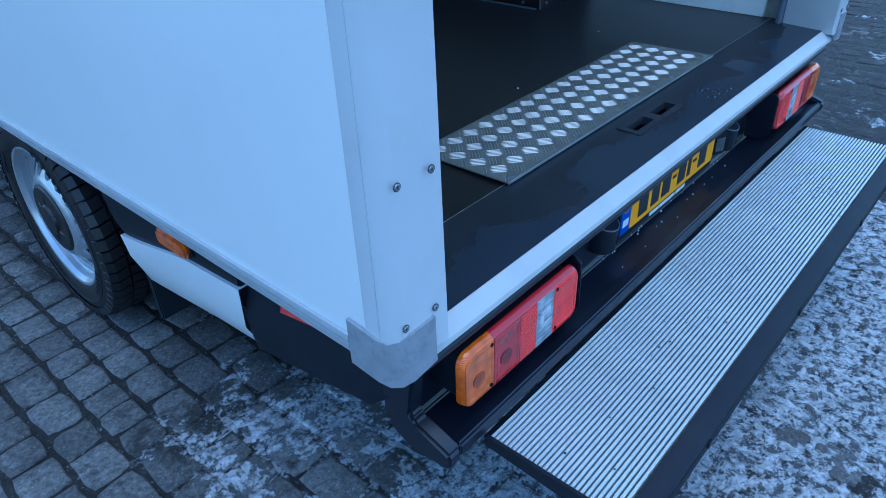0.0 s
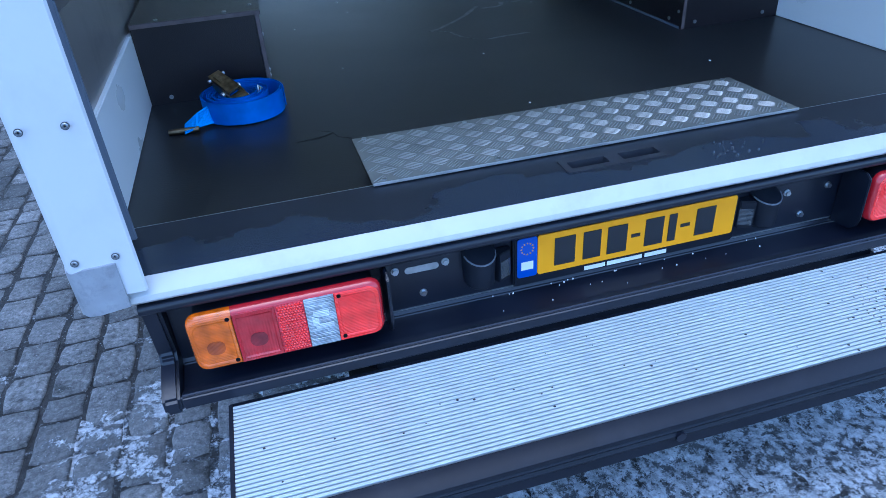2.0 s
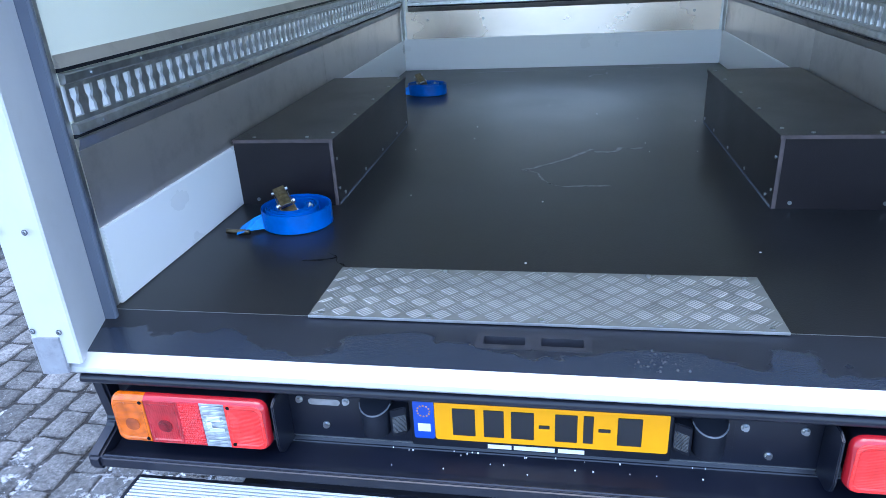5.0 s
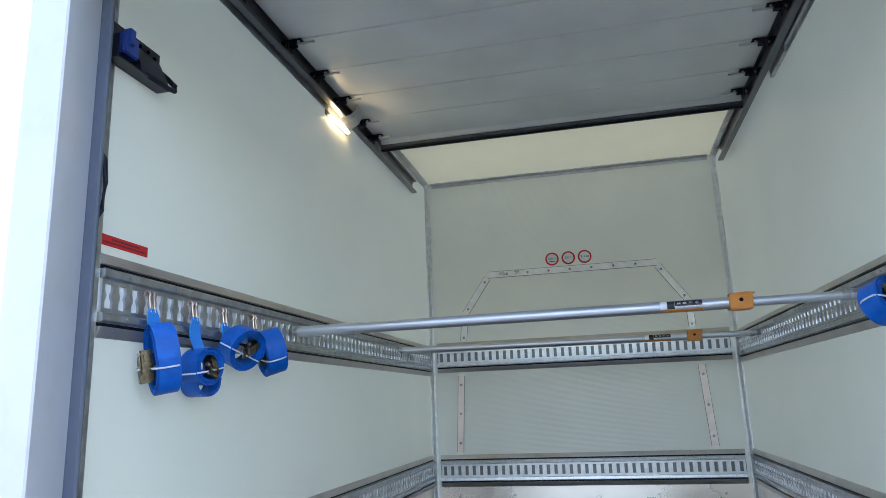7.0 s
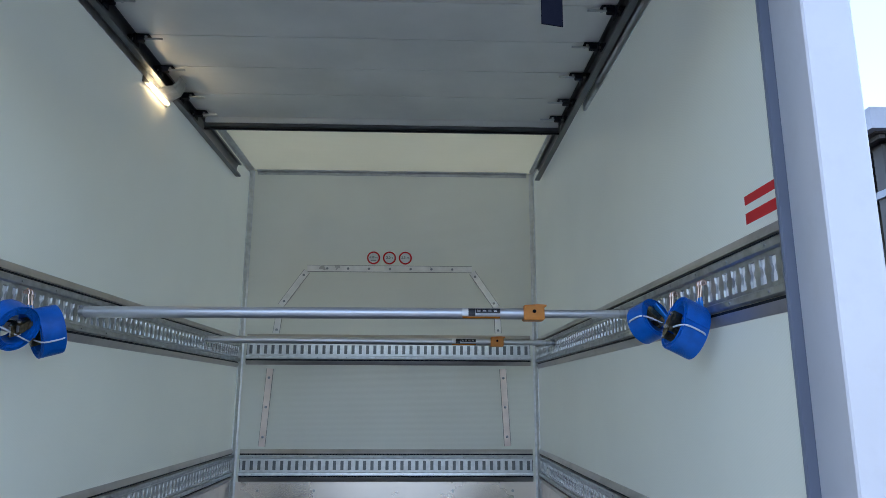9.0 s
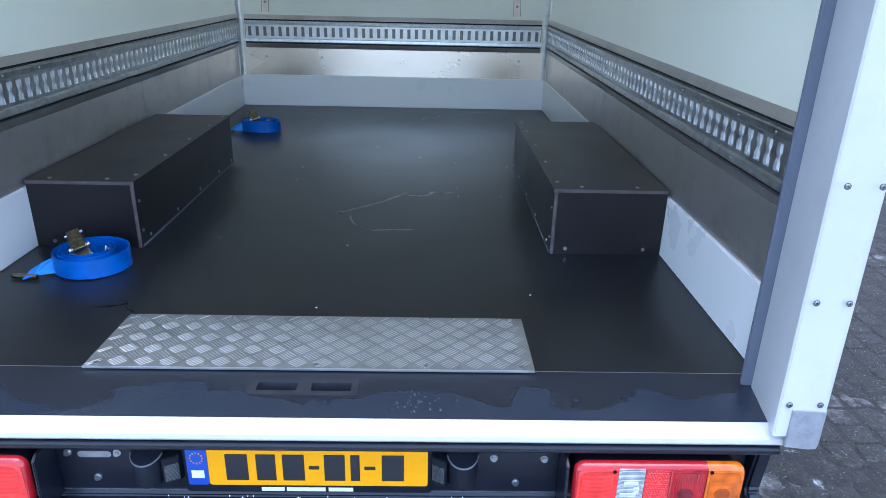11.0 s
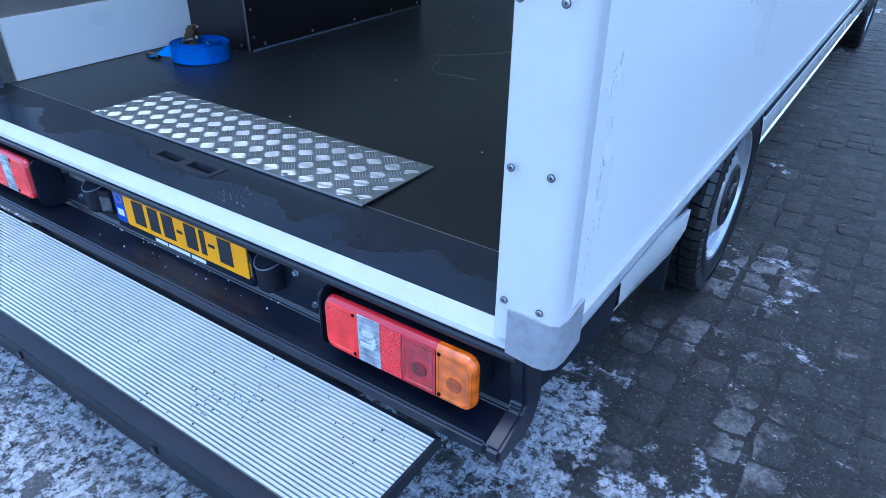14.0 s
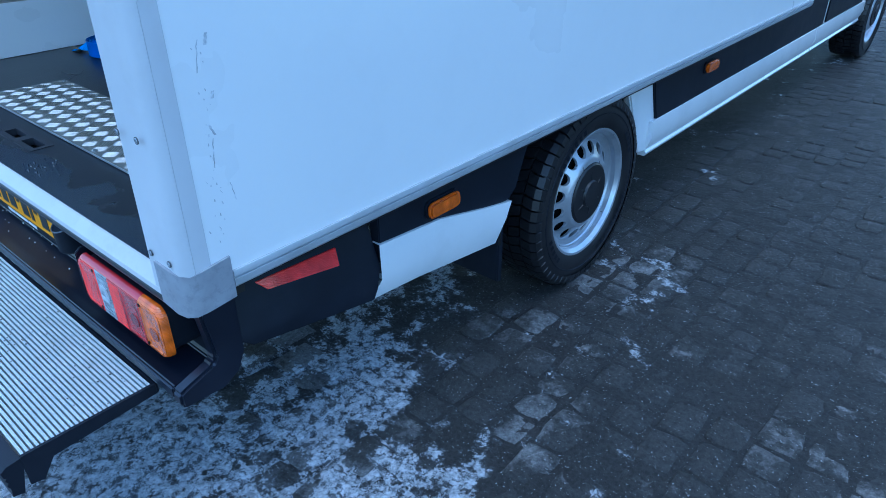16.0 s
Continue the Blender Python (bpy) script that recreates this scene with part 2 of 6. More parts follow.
def inner_panel_material(base=(0.89, 0.88, 0.735)):
    """Cream polyester panel with a faint woven diagonal in its gloss."""
    m = surface("cream polyester panel", base, 0.24, var=0.03, scale=2, bump=0.0, rough_var=0.05)
    n, l = m.node_tree.nodes, m.node_tree.links
    co = n.new("ShaderNodeTexCoord")
    mp = n.new("ShaderNodeMapping")
    mp.inputs["Rotation"].default_value = (radians(28), 0, radians(28))
    l.new(co.outputs["Object"], mp.inputs[0])
    w = n.new("ShaderNodeTexWave")
    w.bands_direction = 'Z'
    w.inputs["Scale"].default_value = 45.0
    w.inputs["Distortion"].default_value = 1.2
    l.new(mp.outputs[0], w.inputs["Vector"])
    big = n.new("ShaderNodeTexNoise")
    big.inputs["Scale"].default_value = 1.6
    l.new(co.outputs["Object"], big.inputs["Vector"])
    ad = n.new("ShaderNodeMath")
    ad.operation = 'MULTIPLY_ADD'
    ad.inputs[1].default_value = 8.0
    l.new(big.outputs["Fac"], ad.inputs[0])
    l.new(w.outputs["Fac"], ad.inputs[2])
    b = n.new("ShaderNodeBump")
    b.inputs["Strength"].default_value = 0.12
    b.inputs["Distance"].default_value = 0.002
    l.new(ad.outputs[0], b.inputs["Height"])
    l.new(b.outputs[0], n["Principled BSDF"].inputs["Normal"])
    return m


M["cream"] = inner_panel_material()
# whiter, bluer copy: outdoor light on the bulkhead is put into the colour
M["bulkhead"] = inner_panel_material((0.92, 0.925, 0.84))


def let_light_through(m, colour, share_):
    """Thin glass-fibre skins pass part of the daylight."""
    n, l = m.node_tree.nodes, m.node_tree.links
    t = n.new("ShaderNodeBsdfTranslucent")
    t.inputs["Color"].default_value = (*colour, 1)
    mix = n.new("ShaderNodeMixShader")
    mix.inputs[0].default_value = share_
    out = n["Material Output"]
    l.new(n["Principled BSDF"].outputs[0], mix.inputs[1])
    l.new(t.outputs[0], mix.inputs[2])
    l.new(mix.outputs[0], out.inputs["Surface"])


M["roof_inside"] = inner_panel_material()
let_light_through(M["roof_inside"], (0.95, 0.88, 0.62), 0.17)
let_light_through(M["cream"], (0.95, 0.94, 0.83), 0.36)
let_light_through(M["bulkhead"], (0.95, 0.94, 0.83), 0.08)
M["roof_skin"] = surface("translucent roof skin", (0.80, 0.81, 0.79), 0.4, var=0.03, scale=2.5, bump=0.0)
let_light_through(M["roof_skin"], (0.95, 0.93, 0.85), 0.36)
M["skin"] = surface("white gel coat skin", (0.92, 0.93, 0.93), 0.3, var=0.015, scale=1.5, bump=0.02, fine=60, dirt=(0.6, 0.6, 0.6), dirt_amount=0.06, dirt_scale=9)
let_light_through(M["skin"], (0.95, 0.95, 0.92), 0.22)
M["tread"] = surface("anodised tread aluminium", (0.57, 0.61, 0.62), 0.42, 0.3, var=0.05, scale=9, bump=0.03, dirt=(0.06, 0.06, 0.06), dirt_amount=0.9, dirt_scale=30)
speck = M["tread"].node_tree.nodes["dirt noise"]
speck.inputs["Roughness"].default_value = 0.8
for key, value in (("From Min", 0.66), ("From Max", 0.70)):
    M["tread"].node_tree.nodes["dirt edge"].inputs[key].default_value = value
# one metal in two tones: dark interior and bright sky reflections in the colour
M["plate_base"] = surface("tread plate ground, darkened for interior reflection", (0.25, 0.255, 0.235), 0.44, 0.5, var=0.10, scale=12, bump=0.04, dirt=(0.09, 0.09, 0.08), dirt_amount=0.35, dirt_scale=14)
M["checker"] = surface("tread plate bars, lightened for sky reflection", (0.45, 0.455, 0.45), 0.42, 0.8, var=0.1, scale=12, bump=0.03, dirt=(0.25, 0.24, 0.22), dirt_amount=0.25, dirt_scale=14)
# dark base colour deepens the shade between the tread ribs
M["groove"] = surface("groove floor, shade in colour", (0.10, 0.10, 0.10), 0.6, 0.3, var=0.3, scale=20, bump=0.05)
M["rail"] = surface("grey anodised rail", (0.50, 0.52, 0.55), 0.4, 0.35, var=0.06, scale=6, bump=0.02, dirt=(0.3, 0.3, 0.3), dirt_amount=0.3, dirt_scale=9)
M["doorskin"] = surface("grey-white door skin", (0.78, 0.79, 0.75), 0.32, var=0.08, scale=3, bump=0.05, fine=90)


def floor_material():
    """Dark anti-slip plywood: mesh relief, dried water marks, dust."""
    m = surface("dark anti-slip plywood floor", (0.0108, 0.0108, 0.0124), 0.31, var=0.2, scale=3, bump=0.0, dirt=(0.042, 0.045, 0.052), dirt_amount=0.22, dirt_scale=1.6, rough_var=0.06, spec=0.38)
    n, l = m.node_tree.nodes, m.node_tree.links
    co = n.new("ShaderNodeTexCoord")
    v = n.new("ShaderNodeTexVoronoi")
    v.inputs["Scale"].default_value = 240
    l.new(co.outputs["Object"], v.inputs["Vector"])
    b = n.new("ShaderNodeBump")
    b.inputs["Strength"].default_value = 0.2
    b.inputs["Distance"].default_value = 0.001
    l.new(v.outputs["Distance"], b.inputs["Height"])
    l.new(b.outputs[0], n["Principled BSDF"].inputs["Normal"])
    return m


M["floor"] = floor_material()
# sheen added to brighten both at low angles, in place of their grazing reflection
for key, value in (("floor", 0.025), ("ply", 0.015)):
    M[key].node_tree.nodes["Principled BSDF"].inputs["Sheen Weight"].default_value = value
    M[key].node_tree.nodes["Principled BSDF"].inputs["Sheen Roughness"].default_value = 0.35


def threshold_material():
    """Black sill rubber with wet patches that have sharp drying edges; their bluer colour paints reflected sky."""
    m = surface("black threshold sheet", (0.012, 0.015, 0.023), 0.45, var=0.2, scale=8, bump=0.12, fine=260, rough_var=0.1)
    n, l = m.node_tree.nodes, m.node_tree.links
    p = n["Principled BSDF"]
    co = n.new("ShaderNodeTexCoord")
    d = n.new("ShaderNodeTexNoise")
    d.inputs["Scale"].default_value = 5.5
    d.inputs["Detail"].default_value = 6
    l.new(co.outputs["Object"], d.inputs["Vector"])
    sep = n.new("ShaderNodeSeparateXYZ")
    l.new(co.outputs["Object"], sep.inputs[0])
    ad = n.new("ShaderNodeMath")
    ad.operation = 'MULTIPLY_ADD'
    ad.inputs[1].default_value = 2.4
    l.new(sep.outputs["Y"], ad.inputs[0])
    l.new(d.outputs["Fac"], ad.inputs[2])
    r = n.new("ShaderNodeMapRange")
    r.inputs["From Min"].default_value, r.inputs["From Max"].default_value = 0.76, 0.78
    r.inputs["To Min"].default_value, r.inputs["To Max"].default_value = 0.22, 0.5
    l.new(ad.outputs[0], r.inputs["Value"])
    l.new(r.outputs[0], p.inputs["Roughness"])
    # wet part: smoother above, and a bluish base colour as the sky's reflection
    film = n.new("ShaderNodeMix")
    film.data_type = 'RGBA'
    film.inputs["A"].default_value = (0.020, 0.028, 0.046, 1)
    fr = n.new("ShaderNodeMapRange")
    fr.inputs["From Min"].default_value, fr.inputs["From Max"].default_value = 0.74, 0.77
    l.new(ad.outputs[0], fr.inputs["Value"])
    l.new(fr.outputs[0], film.inputs["Factor"])
    l.new(p.inputs["Base Color"].links[0].from_socket, film.inputs["B"])
    l.new(film.outputs["Result"], p.inputs["Base Color"])
    return m


M["threshold"] = threshold_material()


def stone_material(name, base, ice_bias=0.0):
    """Granite setts with grit, a skin of damp mud on the far side, trodden ice behind the van."""
    m = surface(name, base, 0.66, var=0.25, scale=9, bump=0.0, rough_var=0.15, spec=0.2)
    n, l = m.node_tree.nodes, m.node_tree.links
    p = n["Principled BSDF"]
    geo = n.new("ShaderNodeNewGeometry")
    pos = geo.outputs["Position"]
    sep = n.new("ShaderNodeSeparateXYZ")
    l.new(pos, sep.inputs[0])

    def grain(scale, detail, rough):
        t = n.new("ShaderNodeTexNoise")
        t.inputs["Scale"].default_value, t.inputs["Detail"].default_value, t.inputs["Roughness"].default_value = scale, detail, rough
        l.new(pos, t.inputs["Vector"])
        return t.outputs["Fac"]

    def span(v, a, b, c=0.0, d=1.0):
        r = n.new("ShaderNodeMapRange")
        for key, value in (("From Min", a), ("From Max", b), ("To Min", c), ("To Max", d)):
            r.inputs[key].default_value = value
        l.new(v, r.inputs["Value"])
        return r.outputs[0]

    def calc(op, a, b):
        r = n.new("ShaderNodeMath")
        r.operation = op
        for k, v in enumerate((a, b)):
            if isinstance(v, float):
                r.inputs[k].default_value = v
            else:
                l.new(v, r.inputs[k])
        return r.outputs[0]

    def blend(a, b, fac, kind='MIX'):
        r = n.new("ShaderNodeMix")
        r.data_type, r.blend_type = 'RGBA', kind
        if isinstance(fac, float):
            r.inputs["Factor"].default_value = fac
        else:
            l.new(fac, r.inputs["Factor"])
        l.new(a, r.inputs["A"])
        if isinstance(b, tuple):
            r.inputs["B"].default_value = b
        else:
            l.new(b, r.inputs["B"])
        return r.outputs["Result"]

    stone = p.inputs["Base Color"].links[0].from_socket
    stone = blend(stone, span(geo.outputs["Random Per Island"], 0, 1, 0.55, 1.45), 1.0, 'MULTIPLY')
    stone = blend(stone, span(n.new("ShaderNodeObjectInfo").outputs["Random"], 0, 1, 0.8, 1.2), 1.0, 'MULTIPLY')
    stone = blend(stone, span(grain(48, 8, 0.75), 0.3, 0.7, 0.55, 1.45), 1.0, 'MULTIPLY')
    # damp mud
    mud = calc('ADD', grain(2.1, 11, 0.72), span(sep.outputs["X"], -1.2, 1.6, -0.04, 0.115))
    mud = calc('ADD', mud, span(sep.outputs["Y"], 0.6, 2.6, -0.02, 0.055))
    mud = span(mud, 0.505, 0.56)
    dark = blend(stone, (0.030, 0.029, 0.028, 1), calc('MULTIPLY', mud, 0.90))
    dark = blend(dark, span(grain(75, 10, 0.85), 0.34, 0.66, 0.3, 1.7), 1.0, 'MULTIPLY')
    # pale grit
    dark = blend(dark, (0.36, 0.37, 0.38, 1), span(grain(120, 3, 0.6), 0.655, 0.685, 0.0, 0.8))
    # ice: a thin grey film with brighter trodden clumps
    side = calc('ADD', sep.outputs["X"], span(grain(0.9, 4, 0.55), 0.25, 0.75, -0.55, 0.55))
    near = calc('ADD', span(sep.outputs["Y"], -0.1, 1.6, 0.06, -0.19), span(side, 1.0, 1.8, 0.0, -0.2))
    near = calc('ADD', near, span(side, -1.6, -0.65, -0.11, 0.0))
    near = calc('ADD', near, span(sep.outputs["Y"], -3.2, -1.1, -0.13, 0.0))
    fine = grain(7.5, 14, 0.8)
    ice = calc('ADD', calc('ADD', fine, calc('MULTIPLY', grain(2.6, 3, 0.5), 0.6)), calc('ADD', near, ice_bias))
    film = calc('MULTIPLY', span(ice, 0.72, 0.76), span(grain(20, 10, 0.8), 0.44, 0.50, 0.0, 1.0))
    mask = calc('MULTIPLY', span(ice, 0.765, 0.780), span(grain(30, 12, 0.85), 0.475, 0.490, 0.0, 1.0))
    top = blend(dark, (0.115, 0.12, 0.13, 1), calc('MULTIPLY', film, 0.85))
    top = blend(top, (0.60, 0.62, 0.66, 1), calc('MULTIPLY', mask, span(grain(55, 6, 0.8), 0.36, 0.58, 0.25, 1.0)))
    l.new(top, p.inputs["Base Color"])
    l.new(calc('SUBTRACT', span(mud, 0, 1, 0.68, 0.60), calc('MULTIPLY', mask, 0.1)), p.inputs["Roughness"])
    rel = calc('ADD', calc('MULTIPLY', fine, 2.0), calc('ADD', grain(90, 6, 0.7), mask))
    b = n.new("ShaderNodeBump")
    b.inputs["Strength"].default_value = 0.8
    b.inputs["Distance"].default_value = 0.010
    l.new(rel, b.inputs["Height"])
    l.new(b.outputs[0], p.inputs["Normal"])
    return m


M["sett"] = stone_material("granite sett", (0.126, 0.125, 0.126), -0.014)
M["mud"] = stone_material("joint mud", (0.030, 0.028, 0.027), 0.03)


def glow(name, colour, strength):
    m = bpy.data.materials.new(name)
    m.use_nodes = True
    p = m.node_tree.nodes["Principled BSDF"]
    p.inputs["Base Color"].default_value = (0.9, 0.9, 0.9, 1)
    p.inputs["Emission Color"].default_value = (*colour, 1)
    p.inputs["Emission Strength"].default_value = strength
    return m


M["led"] = glow("lit lamp tube", (1.0, 0.76, 0.42), 8.0)


# ---- mesh helpers ----
def bx(bm, x0, x1, y0, y1, z0, z1):
    v = [bm.verts.new((x, y, z)) for x in (x0, x1) for y in (y0, y1) for z in (z0, z1)]
    for f in ((0, 1, 3, 2), (4, 6, 7, 5), (0, 4, 5, 1), (2, 3, 7, 6), (0, 2, 6, 4), (1, 5, 7, 3)):
        bm.faces.new([v[i] for i in f])
    return v


def prism(bm, pts, axis, a, b):
    """A polygon drawn in the two other axes, drawn out along axis from a to b."""
    def at(p, s):
        return {"x": (s, p[0], p[1]), "y": (p[0], s, p[1]), "z": (p[0], p[1], s)}[axis]
    lo, hi = [bm.verts.new(at(p, a)) for p in pts], [bm.verts.new(at(p, b)) for p in pts]
    bm.faces.new(lo)
    bm.faces.new(hi[::-1])
    for i in range(len(pts)):
        j = (i + 1) % len(pts)
        bm.faces.new((lo[i], hi[i], hi[j], lo[j]))


def rod(bm, p, q, r, n=14, r2=None):
    p, q = Vector(p), Vector(q)
    m = (q - p).to_track_quat("Z", "Y").to_matrix()
    rings = []
    for c, rr in ((p, r), (q, r if r2 is None else r2)):
        rings.append([bm.verts.new(c + m @ Vector((rr * math.cos(2 * math.pi * i / n), rr * math.sin(2 * math.pi * i / n), 0))) for i in range(n)])
    for i in range(n):
        j = (i + 1) % n
        bm.faces.new((rings[0][i], rings[0][j], rings[1][j], rings[1][i]))
    bm.faces.new(rings[0][::-1])
    bm.faces.new(rings[1])


def lathe(bm, prof, c, n=64, axis="x", flip=1):
    """Rings of (radius, along) round an axis through c."""
    rings = []
    for r, h in prof:
        ring = []
        for i in range(n):
            a = 2 * math.pi * i / n
            u, w = r * math.cos(a), r * math.sin(a)
            off = {"x": (h * flip, u, w), "y": (u, h * flip, w), "z": (u, w, h * flip)}[axis]
            ring.append(bm.verts.new(Vector(c) + Vector(off)))
        rings.append(ring)
    for a, b in zip(rings[:-1], rings[1:]):
        for i in range(n):
            j = (i + 1) % n
            bm.faces.new((a[i], a[j], b[j], b[i]))
    return rings


def wire(bm, path, r, n=8):
    """A round bar bent along a path."""
    path = [Vector(p) for p in path]
    rings = []
    for i, p in enumerate(path):
        d = (path[min(i + 1, len(path) - 1)] - path[max(i - 1, 0)]).normalized()
        m = d.to_track_quat("Z", "Y").to_matrix()
        rings.append([bm.verts.new(p + m @ Vector((r * math.cos(2 * math.pi * k / n), r * math.sin(2 * math.pi * k / n), 0))) for k in range(n)])
    for a, b in zip(rings[:-1], rings[1:]):
        for i in range(n):
            j = (i + 1) % n
            bm.faces.new((a[i], a[j], b[j], b[i]))
    bm.faces.new(rings[0][::-1])
    bm.faces.new(rings[-1])


def band(bm, path, across, thick):
    """A flat strap along a path; across: the half-width vector (one, or one for each point)."""
    path = [Vector(p) for p in path]
    rows = []
    for i, p in enumerate(path):
        a = Vector(across[i]) if isinstance(across, list) else Vector(across)
        d = (path[min(i + 1, len(path) - 1)] - path[max(i - 1, 0)]).normalized()
        nrm = d.cross(a).normalized() * thick / 2
        rows.append([bm.verts.new(p + s * a + t * nrm) for s, t in ((-1, -1), (1, -1), (1, 1), (-1, 1))])
    for a, b in zip(rows[:-1], rows[1:]):
        for k in range(4):
            j = (k + 1) % 4
            bm.faces.new((a[k], a[j], b[j], b[k]))
    bm.faces.new(rows[0][::-1])
    bm.faces.new(rows[-1])


def outline(x0, x1, z0, z1, r, n=5):
    """A rounded rectangle."""
    pts = []
    for cx, cz, a0 in ((x1 - r, z1 - r, 0), (x0 + r, z1 - r, 90), (x0 + r, z0 + r, 180), (x1 - r, z0 + r, 270)):
        for i in range(n + 1):
            a = radians(a0 + 90 * i / n)
            pts.append((cx + r * math.cos(a), cz + r * math.sin(a)))
    return pts


def part(name, bm, material, parent=None, label="", bevel=0.0, smooth=True, segs=2):
    """Links a bmesh as one mesh object under a thing or a part."""
    bmesh.ops.recalc_face_normals(bm, faces=bm.faces)
    if bevel:
        edges = [e for e in bm.edges if len(e.link_faces) == 2 and e.calc_face_angle(0) > 0.6]
        bmesh.ops.bevel(bm, geom=edges, offset=bevel, segments=segs, affect='EDGES', clamp_overlap=True)
    me = bpy.data.meshes.new(name)
    bm.to_mesh(me)
    bm.free()
    me.materials.append(M[material] if isinstance(material, str) else material)
    if smooth:
        me.polygons.foreach_set("use_smooth", [True] * len(me.polygons))
        me.set_sharp_from_angle(angle=radians(32))
    ob = new(name, me)
    if parent is not None:
        ob.parent = parent
    if label:
        tagged(ob, label)
    return ob


STUDS = {}


def stud(name, p, q, r, material, parent, n=10, r2=None):
    """One screw, bolt or rivet from p to q; alike ones share a mesh."""
    p, q = Vector(p), Vector(q)
    h = round((q - p).length, 5)
    key = (r, h, material, n, r2)
    m = Matrix.Translation(p) @ (q - p).to_track_quat("Z", "Y").to_matrix().to_4x4()
    if key not in STUDS:
        bm = bmesh.new()
        rod(bm, (0, 0, 0), (0, 0, h), r, n, r2)
        ob = part(name, bm, material, parent)
        STUDS[key] = ob.data
    else:
        ob = new(name, STUDS[key])
        ob.parent = parent
    ob.matrix_basis = m
    return ob


def boxpart(name, dims, material, parent=None, label="", bevel=0.002):
    bm = bmesh.new()
    bx(bm, *dims)
    return part(name, bm, material, parent, label, bevel)


def share(ob, name, parent, m):
    """Another object on the same mesh."""
    o = new(name, ob.data)
    o.parent = parent
    o.matrix_basis = m
    return o


def empty(name, parent=None):
    e = new(name)
    e.empty_display_size = 0.1
    if parent is not None:
        e.parent = parent
    return e


# ---- the van ----
van = tagged(empty("box_van"), "white box van with open rear roller door and fold-out step", "van")
HW, IW = 1.066, 1.03          # half widths, outside and inside
SIDE = {-1: 1.070, 1: 1.062}  # the box stands a little to the left of the chassis
FZ, CZ, BY = 0.706, 3.245, 3.59   # floor, ceiling, bulkhead

OUT = {-1: 0.021, 1: 0.0}     # the left running gear stands a little wider


def skin(name, dims, drop, material, parent, label=""):
    """A sandwich skin: a slab without the face towards the core (drop: its axis and side)."""
    bm = bmesh.new()
    bx(bm, *dims)
    bmesh.ops.recalc_face_normals(bm, faces=bm.faces)
    gone = [f for f in bm.faces if f.normal[drop[0]] * drop[1] > 0.9]
    bmesh.ops.delete(bm, geom=gone, context='FACES')
    return part(name, bm, material, parent, label)


for s in (-1, 1):
    W = SIDE[s]
    side = skin("side_wall", (min(s * W, s * 1.052), max(s * W, s * 1.052), 0.0585, 3.64, 0.724, 3.30), (0, -s), "skin", van, "smooth white side wall of the box")
    skin("inner_panel", (min(s * 1.050, s * IW), max(s * 1.050, s * IW), 0.2, 3.60, FZ, CZ + 0.01), (0, s), "cream", side, "cream polyester inner panel")
    # bottom rail with a groove
    bm = bmesh.new()
    prism(bm, [(s * 1.031, 0.7235), (s * (W + 0.0005), 0.7235), (s * (W + 0.0007), 0.729), (s * (W + 0.006), 0.729), (s * (W + 0.007), 0.726), (s * (W + 0.007), 0.717), (s * (W + 0.0015), 0.716), (s * (W + 0.0015), 0.7125), (s * (W + 0.007), 0.7115), (s * (W + 0.005), 0.697), (s * (W - 0.002), 0.690), (s * 1.031, 0.690)], "y", 0.0955, 3.66)
    part("bottom_rail", bm, "rail", van, "grooved aluminium bottom rail", 0.0)
front = skin("front_wall", (-HW + 0.025, HW - 0.025, BY + 0.012, 3.64, FZ, 3.30), (1, -1), "skin", van)
skin("inner_panel", (-IW, IW, BY, BY + 0.011, FZ, CZ + 0.01), (1, 1), "bulkhead", front, "cream polyester bulkhead panel, whitened for outdoor light")
roof = skin("roof", (-HW, HW, 0.0, 3.64, 3.301, 3.33), (2, -1), "roof_skin", van, "white box roof")
skin("ceiling_panel", (-IW, IW, 0.06, BY, CZ, CZ + 0.03), (2, 1), "roof_inside", roof, "cream polyester ceiling panel")

# floor in three plywood sheets, threshold with two finger slots
boxpart("joint_strip", (-IW, IW, 0.2192, 0.2208, 0.690, 0.7078), "alu", van, "thin aluminium strip between floor and threshold", 0.0)
floor_part = boxpart("floor", (-IW, IW, 0.2215, 3.60, 0.665, FZ), "floor", van, "dark anti-slip plywood floor", 0.0)
bm = bmesh.new()
xs, ys = [-1.05, -0.122, -0.027, -0.003, 0.092, 1.05], [0.036, 0.125, 0.164, 0.219]
tv = [[[bm.verts.new((x, y, z)) for z in (0.69, 0.7075)] for y in ys] for x in xs]
for i in range(5):
    for j in range(3):
        if j == 1 and i in (1, 3):
            for a, b in (((i, j), (i + 1, j)), ((i + 1, j), (i + 1, j + 1)), ((i + 1, j + 1), (i, j + 1)), ((i, j + 1), (i, j))):
                bm.faces.new((tv[a[0]][a[1]][0], tv[b[0]][b[1]][0], tv[b[0]][b[1]][1], tv[a[0]][a[1]][1]))
            continue
        for k in (0, 1):
            bm.faces.new((tv[i][j][k], tv[i + 1][j][k], tv[i + 1][j + 1][k], tv[i][j + 1][k]))
    for j in (0, 3):
        bm.faces.new((tv[i][j][0], tv[i + 1][j][0], tv[i + 1][j][1], tv[i][j][1]))
thr = part("threshold", bm, "threshold", van, "black threshold sheet, damp patches tinted with sky reflection", 0.0)
